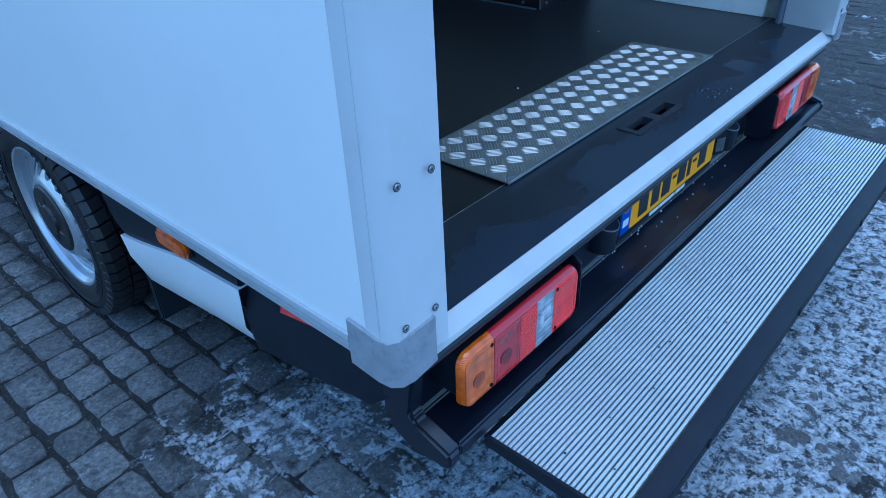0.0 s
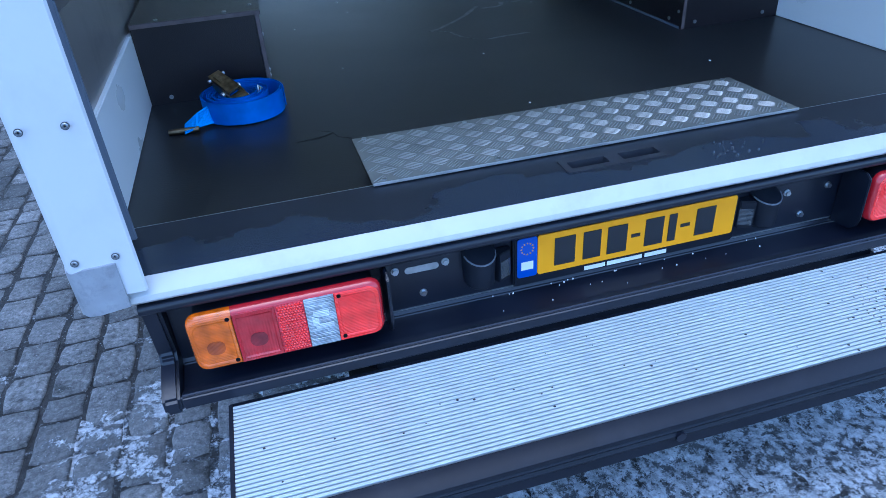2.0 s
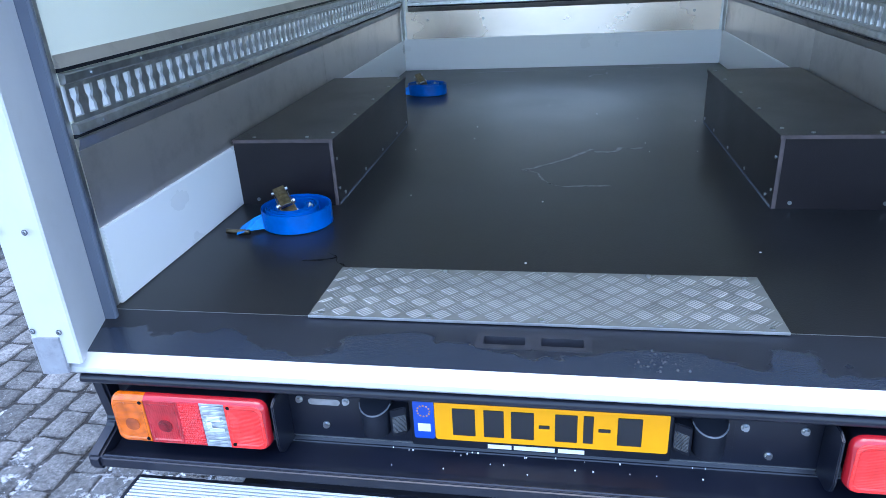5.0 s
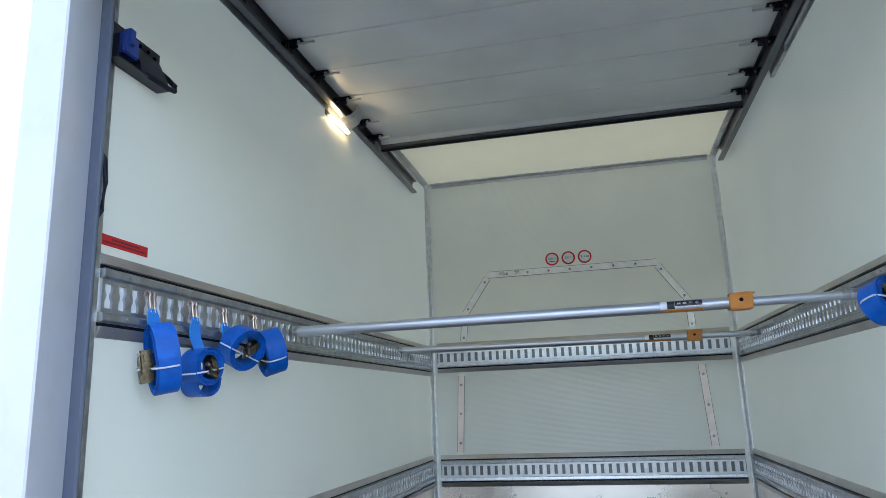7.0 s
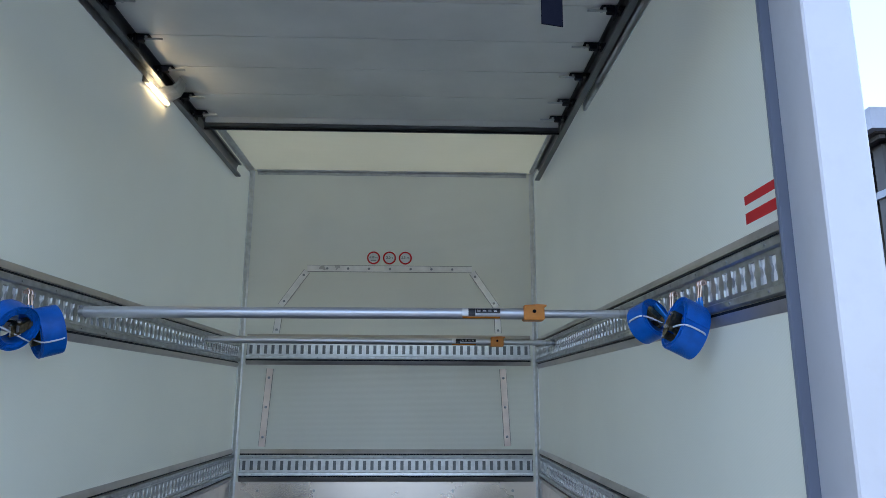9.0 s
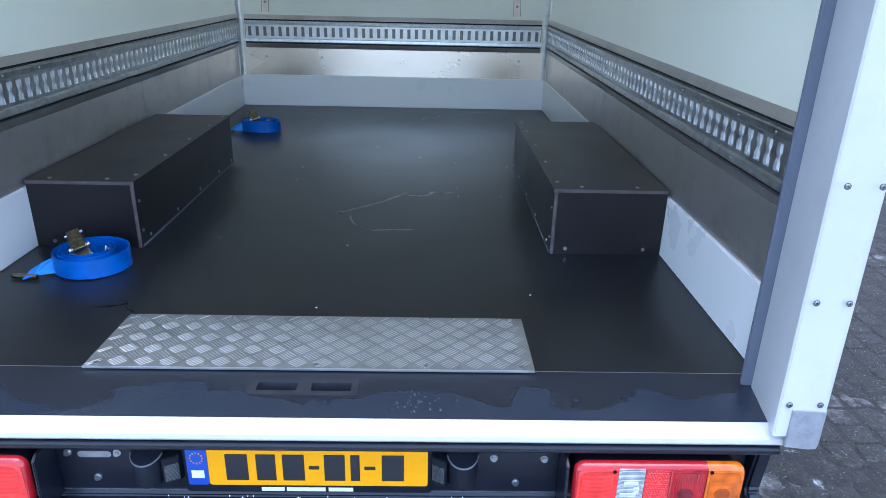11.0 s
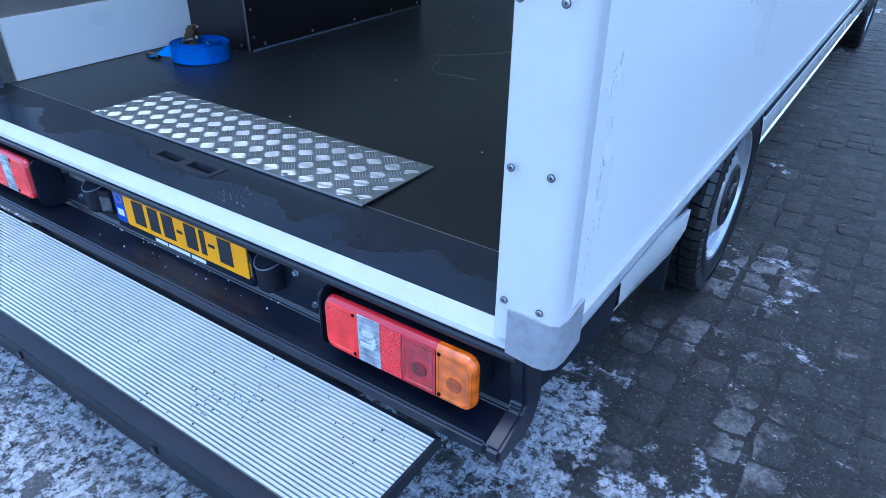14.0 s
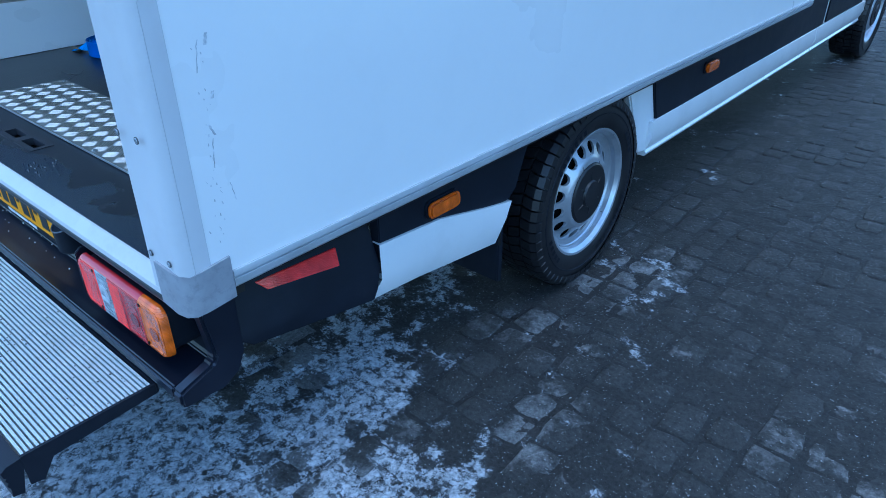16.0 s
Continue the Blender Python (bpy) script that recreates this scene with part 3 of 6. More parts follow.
for x0, x1 in ((-0.122, -0.027), (-0.003, 0.092)):
    bm = bmesh.new()
    o, i_ = outline(x0 - 0.012, x1 + 0.012, 0.113, 0.176, 0.006, 2), outline(x0 + 0.004, x1 - 0.004, 0.129, 0.160, 0.003, 2)
    lo = [[bm.verts.new((x, y, z)) for x, y in ring] for ring, z in ((o, 0.7076), (o, 0.7100), (i_, 0.7100), (i_, 0.690))]
    for a, b in zip(lo[:-1], lo[1:]):
        for k in range(len(a)):
            j = (k + 1) % len(a)
            bm.faces.new((a[k], a[j], b[j], b[k]))
    part("slot_frame", bm, "slot_frame", thr, "black frame of a finger slot")
    # the slot's darkness is painted on its bottom as plain black
    boxpart("slot_well", (x0 - 0.01, x1 + 0.01, 0.115, 0.175, 0.6645, 0.668), "shade_black", thr, "", 0.0)


def smooth_path(path, n=7):
    """A rounded, slightly wavering line through the points."""
    out = []
    for i in range(len(path) - 1):
        a, b, c, d = (Vector((*path[min(max(k, 0), len(path) - 1)], 0)) for k in (i - 1, i, i + 1, i + 2))
        for q in range(n):
            t = q / n
            p = 0.5 * (2 * b + (c - a) * t + (2 * a - 5 * b + 4 * c - d) * t * t + (3 * b - a - 3 * c + d) * t ** 3)
            out.append((p.x + 0.004 * noise.noise((p.x * 40, p.y * 40, 1.0)), p.y + 0.004 * noise.noise((p.x * 40, p.y * 40, 8.0))))
    return out + [path[-1]]


M["wet"] = surface("wet trickle", (0.006, 0.006, 0.007), 0.15, bump=0.0)
for path, w, mt in (
    (((-0.106, 1.332), (-0.06, 1.352), (-0.025, 1.39), (0.06, 1.47), (0.157, 1.60)), 0.012, "scuff"),
    (((-0.106, 1.332), (-0.05, 1.30), (-0.035, 1.25), (-0.01, 1.19), (0.042, 1.145), (0.10, 1.15), (0.2, 1.155)), 0.013, "scuff"),
    (((0.165, 1.56), (0.24, 1.565), (0.27, 1.62), (0.31, 1.60), (0.352, 1.622)), 0.016, "scuff"),
    (((-0.655, 0.518), (-0.60, 0.525), (-0.565, 0.545), (-0.599, 0.574)), 0.006, "wet"),
    (((-0.565, 0.545), (-0.55, 0.51), (-0.525, 0.492)), 0.005, "wet"),
    (((-0.55, 3.02), (-0.50, 3.05), (-0.47, 3.11), (-0.43, 3.13)), 0.010, "scuff"),
    (((0.20, 3.18), (0.22, 3.25), (0.30, 3.27), (0.31, 3.35)), 0.012, "scuff"),
    (((-0.62, 3.42), (-0.2, 3.45), (0.2, 3.43), (0.65, 3.46)), 0.014, "scuff"),
):
    bm = bmesh.new()
    curve_ = smooth_path(path)
    band(bm, [(x, y, FZ + 0.0006) for x, y in curve_], [(w * (0.35 + 1.6 * noise.noise((x * 31, y * 31, 2.0)) ** 2), -w * (0.35 + 1.6 * noise.noise((x * 37, y * 37, 5.0)) ** 2), 0) for x, y in curve_], 0.0004)
    part("floor_mark", bm, mt, floor_part, "dried water mark" if mt == "scuff" else "wet trickle")
for i in range(26):
    px_, py_ = random.uniform(-0.9, 0.9), random.uniform(0.3, 2.6)
    if abs(px_) < 0.62:
        stud("grit", (px_, py_, FZ), (px_, py_, FZ + 0.002), random.choice((0.002, 0.003)), "paper", floor_part, 5)

# crumbs of ice on the threshold
for i in range(30):
    px_, py_ = random.gauss(0.225, 0.034), random.gauss(0.085, 0.022)
    if 0.05 < py_ < 0.2:
        stud("ice_crumb", (px_, py_, 0.7075), (px_, py_, 0.7075 + random.choice((0.002, 0.004))), random.choice((0.0018, 0.0025, 0.0035)), "crumb", thr, 6, 0.0015)

bm = bmesh.new()
prism(bm, [(0.040, 0.689), (0.0355, 0.7065), (0.0335, 0.708), (0.030, 0.7065), (0.008, 0.684), (0.006, 0.674), (0.012, 0.667), (0.02, 0.664), (0.06, 0.664), (0.06, 0.689)], "x", -1.0, 1.0)
part("rear_sill", bm, "sill", van, "white painted rear sill, chipped along the top", 0.002)

# corner posts, inner reveals, seals, door tracks
def post_lean(z):
    """How far the rear face of a post stands off its upright plane."""
    if z < 1.258:
        return -0.0015 - 0.0195 * (z - 0.70)
    return 0.004 if z < 1.4 else 0.0


for s in (-1, 1):
    bm = bmesh.new()
    # the reveal splays outwards to the seal
    W = SIDE[s]
    a0, a1, a2 = (0.956, 1.012, 0.987) if s < 0 else (0.955, 0.983, 0.963)
    pts = [(a0 + 0.003, 0.0), (W - 0.022, 0.0), (W - 0.011, 0.003), (W - 0.003, 0.011), (W + 0.0018, 0.022), (W + 0.0020, 0.0255), (W + 0.0006, 0.0258), (W + 0.0006, 0.0268), (W + 0.0016, 0.0272), (W + 0.0014, 0.056), (W + 0.0006, 0.058), (W - 0.002, 0.058), (1.045, 0.056), (1.028, 0.056), (1.028, 0.17), (a1 + 0.002, 0.17), (a1, 0.166), (a0, 0.005)]
    # the lower part leans out a little and ends in a slope
    levels = [[bm.verts.new((s * x, y + post_lean(z) * max(0.0, 1 - y / 0.034), z)) for x, y in pts] for z in (0.70, 1.258, 1.282, 3.30)]
    for a, b in zip(levels[:-1], levels[1:]):
        for k in range(len(pts)):
            j = (k + 1) % len(pts)
            bm.faces.new((a[k], a[j], b[j], b[k]))
    bm.faces.new(levels[0])
    bm.faces.new(levels[-1][::-1])
    post = part("corner_post", bm, "post", van, "white rear corner post with a rounded edge")
    bm = bmesh.new()
    prism(bm, [(s * x, y) for x, y in ((a1 + 0.012, 0.1705), (a2 + 0.002, 0.172), (a2, 0.178), (a2 + 0.004, 0.19), (1.02, 0.19), (1.02, 0.1705))], "z", FZ + 0.002, 3.02)
    part("door_seal", bm, "greystrip", van, "blue-grey rubber door seal")
    bm = bmesh.new()
    for x0, x1, y0, y1 in (((1.014, 1.028, 0.192, 0.196), (1.020, 1.028, 0.197, 0.245)) if s > 0 else ((1.0255, 1.029, 0.192, 0.245),)):
        bx(bm, min(s * x0, s * x1), max(s * x0, s * x1), y0, y1, FZ + 0.002, 2.95)
    part("door_track", bm, "galv", van, "galvanised upright door track")
    # screws
    bm = bmesh.new()
    lathe(bm, [(0.0004, -0.0006), (0.0018, -0.0006), (0.0021, -0.0018), (0.0038, -0.0016), (0.0048, -0.0008), (0.0052, 0.0)], (0, 0, 0), 14, "y")
    master = None
    z = 0.776
    while z < 1.4:
        for x in ((0.986, 1.048) if s < 0 else (0.973, 1.035)):
            if master is None:
                master = part("screw", bm, "screwhead", post)
                master.matrix_basis = pose(s * x, post_lean(z), z)
            else:
                share(master, "screw", post, pose(s * x, post_lean(z), z))
            stud("screw_seat", (s * x, post_lean(z) + 0.001, z), (s * x, post_lean(z) - 0.0006, z), 0.0062, "seat", post, 14)
        z += 0.2265
    # cast corner cap
    bm = bmesh.new()
    xs_ = [W - 0.080, W - 0.030, W - 0.011, W + 0.002, W + 0.007, W + 0.007]
    ys_ = [-0.006, -0.006, 0.0, 0.014, 0.034, 0.094]
    cols = []
    for k, (x, y) in enumerate(zip(xs_, ys_)):
        zt, zb = (0.764, 0.762, 0.756, 0.752, 0.755, 0.762)[k], (0.677, 0.671, 0.668, 0.668, 0.671, 0.676)[k]
        xi, yi = min(x, W + 0.001), max(y, 0.001)
        cols.append([bm.verts.new(c) for c in ((s * x, y, zb), (s * x, y, zt), (s * (xi if k > 2 else x), yi + 0.0005, zt), (s * (xi if k > 2 else x), yi + 0.0005, zb))])
    for a, b in zip(cols[:-1], cols[1:]):
        for k in range(4):
            j = (k + 1) % 4
            bm.faces.new((a[k], a[j], b[j], b[k]))
    bm.faces.new(cols[0])
    bm.faces.new(cols[-1][::-1])
    part("corner_cap", bm, "cast", van, "grey cast aluminium corner cap", 0.003)

for y, z, h, w, k in ((0.10, 0.93, 0.05, 0.0018, 0.004), (0.112, 0.985, 0.02, 0.004, -0.006), (0.10, 1.09, 0.05, 0.0015, 0.006), (0.122, 1.13, 0.018, 0.005, 0.003), (0.13, 0.86, 0.035, 0.0016, -0.004), (0.118, 1.045, 0.012, 0.006, 0.002)):
    bm = bmesh.new()
    band(bm, [(SIDE[1] + 0.0005, y + k * math.sin(3.1 * i) + 0.3 * k * i, z + h * i / 5) for i in range(6)], (0, w * 0.5, 0), 0.0004)
    part("scuff", bm, "wallscuff", van, "grey scuff on the side wall")
fleck_rng = random.Random(5)
bm = bmesh.new()
for i in range(32):
    t = fleck_rng.random()
    y, z = 0.088 + 0.02 * t + fleck_rng.gauss(0, 0.008), 0.80 + 0.33 * t + fleck_rng.gauss(0, 0.012)
    w, h = fleck_rng.uniform(0.0003, 0.0011), fleck_rng.uniform(0.001, 0.006)
    band(bm, [(SIDE[1] + 0.0005, y, z), (SIDE[1] + 0.0005, y + fleck_rng.uniform(-0.003, 0.001), z + h)], (0, w, 0), 0.0003)
tagged(part("scuff_flecks", bm, "wallscuff", van, smooth=False), "fine dark scuff flecks on the side wall", kind="stuff")
# header over the door opening with a ribbed seal rail
boxpart("header", (-0.957, 0.957, 0.002, 0.10, 2.778, 3.30), "post", van, "white header over the door opening", 0.003)
boxpart("header_gasket", (-0.957, 0.957, 0.0985, 0.111, 2.7725, 2.7775), "black", van, "thin dark gasket above the header rail", 0.0)
bm = bmesh.new()
prof_ = [(0.112, 2.772), (0.100, 2.772)]
for i in range(5):
    zr = 2.770 - i * 0.0092
    prof_ += [(0.100, zr), (0.0960, zr - 0.0018), (0.0960, zr - 0.0053), (0.100, zr - 0.0071)]
prof_ += [(0.100, 2.7235), (0.103, 2.722), (0.112, 2.722)]
prism(bm, prof_, "x", -0.957, 0.957)
part("header_rail", bm, "alu", van, "ribbed aluminium header rail", 0.001)

# sectional door, open under the ceiling
door = tagged(empty("roller_door", van), "grey-white sectional door, open under the ceiling")
seams = [0.30, 0.80, 1.185, 1.466, 1.745, 2.03, 2.33]
for i, (a, b) in enumerate(zip(seams[:-1], seams[1:])):
    zz = 3.125 - (0.03 if i == 0 else 0)
    boxpart("door_panel", (-0.985, 0.965, a + 0.0015, b - 0.0015, zz, zz + 0.04), "doorskin", door, "", 0.003)
boxpart("end_flange", (-0.965, 0.965, 2.331, 2.344, 3.098, 3.164), "doorskin", door, "", 0.001)
bm = bmesh.new()
prism(bm, [(2.345, 3.082), (2.375, 3.070), (2.392, 3.08), (2.392, 3.125), (2.345, 3.125)], "x", -0.975, 0.975)
part("end_bar", bm, "darktrack", door, "dark grey end rail of the door", 0.003)
boxpart("end_seal", (-0.975, 0.975, 2.352, 2.366, 3.064, 3.072), "black", door, "", 0.001)
for s in (-1, 1):
    for y in (0.80, 1.185, 1.466, 1.745, 2.03, 2.245):
        hinge = empty("hinge", door)
        hinge.matrix_basis = pose(-0.026 if s < 0 else 0.0, 0, 0)
        bm = bmesh.new()
        bx(bm, min(s * 0.90, s * 0.968), max(s * 0.90, s * 0.968), y - 0.02, y + 0.02, 3.112, 3.118)
        bx(bm, min(s * 0.955, s * 0.960), max(s * 0.955, s * 0.960), y - 0.025, y + 0.025, 3.075, 3.117)
        bx(bm, min(s * 0.925, s * 0.960), max(s * 0.925, s * 0.960), y - 0.012, y + 0.012, 3.092, 3.112)
        part("hinge_plate", bm, "black", hinge, "", 0.002)
        bm = bmesh.new()
        rod(bm, (s * 0.85, y, 3.104), (s * 0.985, y, 3.104), 0.005, 8)
        part("hinge_pin", bm, "zinc", hinge)
        bm = bmesh.new()
        rod(bm, (s * 0.975, y, 3.104), (s * 1.0, y, 3.104), 0.02, 16)
        part("roller", bm, "black", hinge)
        stud("bolt", (s * 0.915, y - 0.01, 3.111), (s * 0.915, y - 0.01, 3.106), 0.006, "zinc", hinge)
        stud("bolt", (s * 0.915, y + 0.035, 3.1245), (s * 0.915, y + 0.035, 3.120), 0.006, "zinc", hinge)
    # horizontal track with a hook profile
    bm = bmesh.new()
    prism(bm, [(s * 1.0, 3.15), (s * 0.972, 3.15), (s * 0.972, 3.138), (s * 0.992, 3.140), (s * 1.0, 3.125), (s * 1.0, 3.085), (s * 0.992, 3.072), (s * 0.972, 3.072), (s * 0.972, 3.060), (s * 1.003, 3.060), (s * 1.012, 3.08), (s * 1.012, 3.15)], "y", 0.35, 3.17)
    bmesh.ops.translate(bm, verts=bm.verts, vec=(-0.014 if s < 0 else 0.0, 0, 0))
    part("ceiling_track", bm, "darktrack", van, "dark grey ceiling track of the door")
    bm = bmesh.new()
    prism(bm, [(s * 1.0292, 3.20), (s * 1.0292, 3.035), (s * 1.0272, 3.035), (s * 1.0272, 3.20)] if s < 0 else [(s * 1.0285, 3.20), (s * 1.0285, 3.03), (s * 1.024, 3.03), (s * 1.024, 3.055), (s * 1.013, 3.058), (s * 1.013, 3.20)], "y", 0.35, 1.70)
    part("track_bracket", bm, "alu", van, "angled bracket along the door track")
boxpart("track_stay", (1.012, 1.028, 1.70, 1.96, 3.03, 3.075), "galv", van, "galvanised stay plate", 0.003)
# pull strap
bm = bmesh.new()
band(bm, [(0.515, 0.235, 2.84), (0.513, 0.22, 2.7), (0.508, 0.205, 2.56), (0.504, 0.19, 2.45)], (0.025, 0.006, 0), 0.003)
part("pull_strap", bm, "navy", door, "navy nylon pull strap hanging from the door", 0.0)

# lit lamp tube by the left track
lamp = tagged(empty("lamp", van), "small lit tube lamp on the side wall")
bm = bmesh.new()
rod(bm, (-1.016, 1.72, 3.022), (-1.016, 1.94, 3.022), 0.0065, 12)
part("lamp_tube", bm, "led", lamp, "lit warm white tube")
boxpart("lamp_base", (-1.029, -1.0245, 1.66, 1.95, 3.006, 3.036), "darktrack", lamp, "", 0.002)
bm = bmesh.new()
band(bm, [(-1.010, 1.87, 3.035), (-0.985, 1.87, 3.048), (-0.955, 1.87, 3.058), (-0.935, 1.87, 3.085), (-0.928, 1.87, 3.115)], [(0, 0.075, 0), (0, 0.072, 0), (0, 0.06, 0), (0, 0.048, 0), (0, 0.045, 0)], 0.002)
part("lamp_shield", bm, "galv", lamp, "bent galvanised shield")


# slotted lashing rails with aluminium edge strips
def rail_faces(length, half, waist, pitch=0.05, top=0.031):
    """A strip along +u with a row of waisted slots: vertices (u, v, depth) and faces."""
    verts, faces = [], []
    slot = [(-half, top * 0.45), (-half, top), (half, top), (half, top * 0.45), (half * waist, top * 0.12), (half * waist, -top * 0.12), (half, -top * 0.45), (half, -top), (-half, -top), (-half, -top * 0.45), (-half * waist, -top * 0.12), (-half * waist, top * 0.12)]
    outer = [(-pitch / 2, top * 0.45), (-pitch / 2, 0.042), (pitch / 2, 0.042), (pitch / 2, top * 0.45), (pitch / 2, top * 0.12), (pitch / 2, -top * 0.12), (pitch / 2, -top * 0.45), (pitch / 2, -0.042), (-pitch / 2, -0.042), (-pitch / 2, -top * 0.45), (-pitch / 2, -top * 0.12), (-pitch / 2, top * 0.12)]
    n = int(length / pitch)
    off = (length - n * pitch) / 2 + pitch / 2
    for i in range(n):
        base, u = len(verts), off + i * pitch
        for ring, d in ((outer, 0.0), (slot, 0.0), ([(a * 0.88, b * 0.95) for a, b in slot], -0.0055)):
            verts += [(u + a, b, d) for a, b in ring]
        for k in range(12):
            j = (k + 1) % 12
            faces.append((base + k, base + j, base + 12 + j, base + 12 + k))
            faces.append((base + 12 + k, base + 12 + j, base + 24 + j, base + 24 + k))
    return verts, faces


def lashing_rail(zc, along, place, length, parent=None):
    """along: the way of u; place: maps (u, v, depth from the wall) to the world."""
    rail = tagged(empty("lashing_rail", van), "galvanised slotted lashing rail with aluminium edge strips")
    verts, faces = rail_faces(length, *((0.0142, 0.58) if along == "y" else (0.0118, 0.97)))
    me = bpy.data.meshes.new("slotted_strip")
    me.from_pydata([place(u, zc + v, 0.008 + d) for u, v, d in verts], [], faces)
    wm = bmesh.new()
    wm.from_mesh(me)
    bmesh.ops.remove_doubles(wm, verts=wm.verts, dist=0.0004)
    wm.to_mesh(me)
    wm.free()
    # bulkhead rails take the steel whose colour holds the reflected daylight
    plain = "galv" if along == "y" else "galv_lit"
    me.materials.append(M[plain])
    ob = new("slotted_strip", me)
    ob.parent = rail
    for name, prof, mt in (
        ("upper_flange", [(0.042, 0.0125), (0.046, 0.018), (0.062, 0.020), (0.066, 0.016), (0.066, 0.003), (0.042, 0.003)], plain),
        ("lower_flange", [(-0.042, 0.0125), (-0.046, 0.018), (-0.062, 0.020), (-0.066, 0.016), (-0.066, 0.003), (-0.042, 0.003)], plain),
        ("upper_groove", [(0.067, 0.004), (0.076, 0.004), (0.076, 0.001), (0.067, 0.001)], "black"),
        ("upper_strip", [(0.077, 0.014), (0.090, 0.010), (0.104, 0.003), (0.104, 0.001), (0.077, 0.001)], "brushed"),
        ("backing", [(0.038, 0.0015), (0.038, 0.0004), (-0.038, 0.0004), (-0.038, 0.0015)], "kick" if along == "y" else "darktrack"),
        ("lower_groove", [(-0.067, 0.004), (-0.076, 0.004), (-0.076, 0.001), (-0.067, 0.001)], "black"),
        ("lower_strip", [(-0.077, 0.014), (-0.090, 0.010), (-0.104, 0.003), (-0.104, 0.001), (-0.077, 0.001)], "brushed"),
    ):
        bm = bmesh.new()
        lo = [bm.verts.new(place(0.0, zc + v, d)) for v, d in prof]
        hi = [bm.verts.new(place(length, zc + v, d)) for v, d in prof]
        bm.faces.new(lo)
        bm.faces.new(hi[::-1])
        for k in range(len(prof)):
            j = (k + 1) % len(prof)
            bm.faces.new((lo[k], hi[k], hi[j], lo[j]))
        part(name, bm, mt, rail)
    u = 0.09
    while u < length:
        for v in (0.054, -0.054):
            stud("rivet", place(u, zc + v, 0.019), place(u, zc + v, 0.0225), 0.0034, "zinc", rail, 8)
        u += 0.2
    return rail


for s in (-1, 1):
    for zc in (1.195, 1.935):
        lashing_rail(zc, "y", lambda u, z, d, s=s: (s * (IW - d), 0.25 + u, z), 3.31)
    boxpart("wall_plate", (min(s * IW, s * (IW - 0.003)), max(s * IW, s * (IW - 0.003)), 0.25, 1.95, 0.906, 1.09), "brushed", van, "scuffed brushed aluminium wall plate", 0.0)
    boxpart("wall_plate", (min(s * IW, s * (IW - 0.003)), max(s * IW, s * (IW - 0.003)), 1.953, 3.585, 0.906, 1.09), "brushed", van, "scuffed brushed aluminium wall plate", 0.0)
    boxpart("kick_board", (min(s * IW, s * (IW - 0.012)), max(s * IW, s * (IW - 0.012)), 0.25, 3.576, FZ + 0.001, 0.905), "kick", van, "white laminate kick board", 0.002)
    bm = bmesh.new()
    prism(bm, [(s * 1.0295, 3.589), (s * 0.998, 3.589), (s * 0.997, 3.583), (s * 1.009, 3.578), (s * 1.014, 3.57), (s * 1.022, 3.556), (s * 1.0295, 3.556)], "z", 0.908, CZ - 0.002)
    part("corner_trim", bm, "galv_lit", van, "aluminium corner trim")
    bm = bmesh.new()
    prism(bm, [(s * 1.0295, CZ - 0.001), (s * 0.995, CZ - 0.001), (s * 0.995, CZ - 0.006), (s * 1.0245, CZ - 0.012), (s * 1.0245, CZ - 0.03), (s * 1.0295, CZ - 0.03)], "y", 0.3, 3.545)
    part("ceiling_trim", bm, "alu", van, "aluminium ceiling trim")
for zc in (1.19, 1.955):
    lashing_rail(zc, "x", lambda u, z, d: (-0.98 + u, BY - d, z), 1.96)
boxpart("wall_plate", (-0.997, 0.997, BY - 0.003, BY, 0.912, 1.085), "plate_lit", van, "brushed aluminium wall plate on the bulkhead", 0.0)
boxpart("kick_board", (-1.0175, 1.0175, BY - 0.012, BY, FZ + 0.001, 0.911), "kick", van, "white laminate kick board", 0.002)
bm = bmesh.new()
prism(bm, [(BY - 0.001, CZ - 0.001), (BY - 0.035, CZ - 0.001), (BY - 0.035, CZ - 0.006), (BY - 0.006, CZ - 0.012), (BY - 0.006, CZ - 0.03), (BY - 0.001, CZ - 0.03)], "x", -0.98, 0.98)
part("ceiling_trim", bm, "alu", van, "aluminium ceiling trim")
for x in (-0.85, -0.48, 0.44, 0.84):
    stud("plate_screw", (x, BY - 0.003, 1.03), (x, BY - 0.008, 1.03), 0.009, "zinc", van)


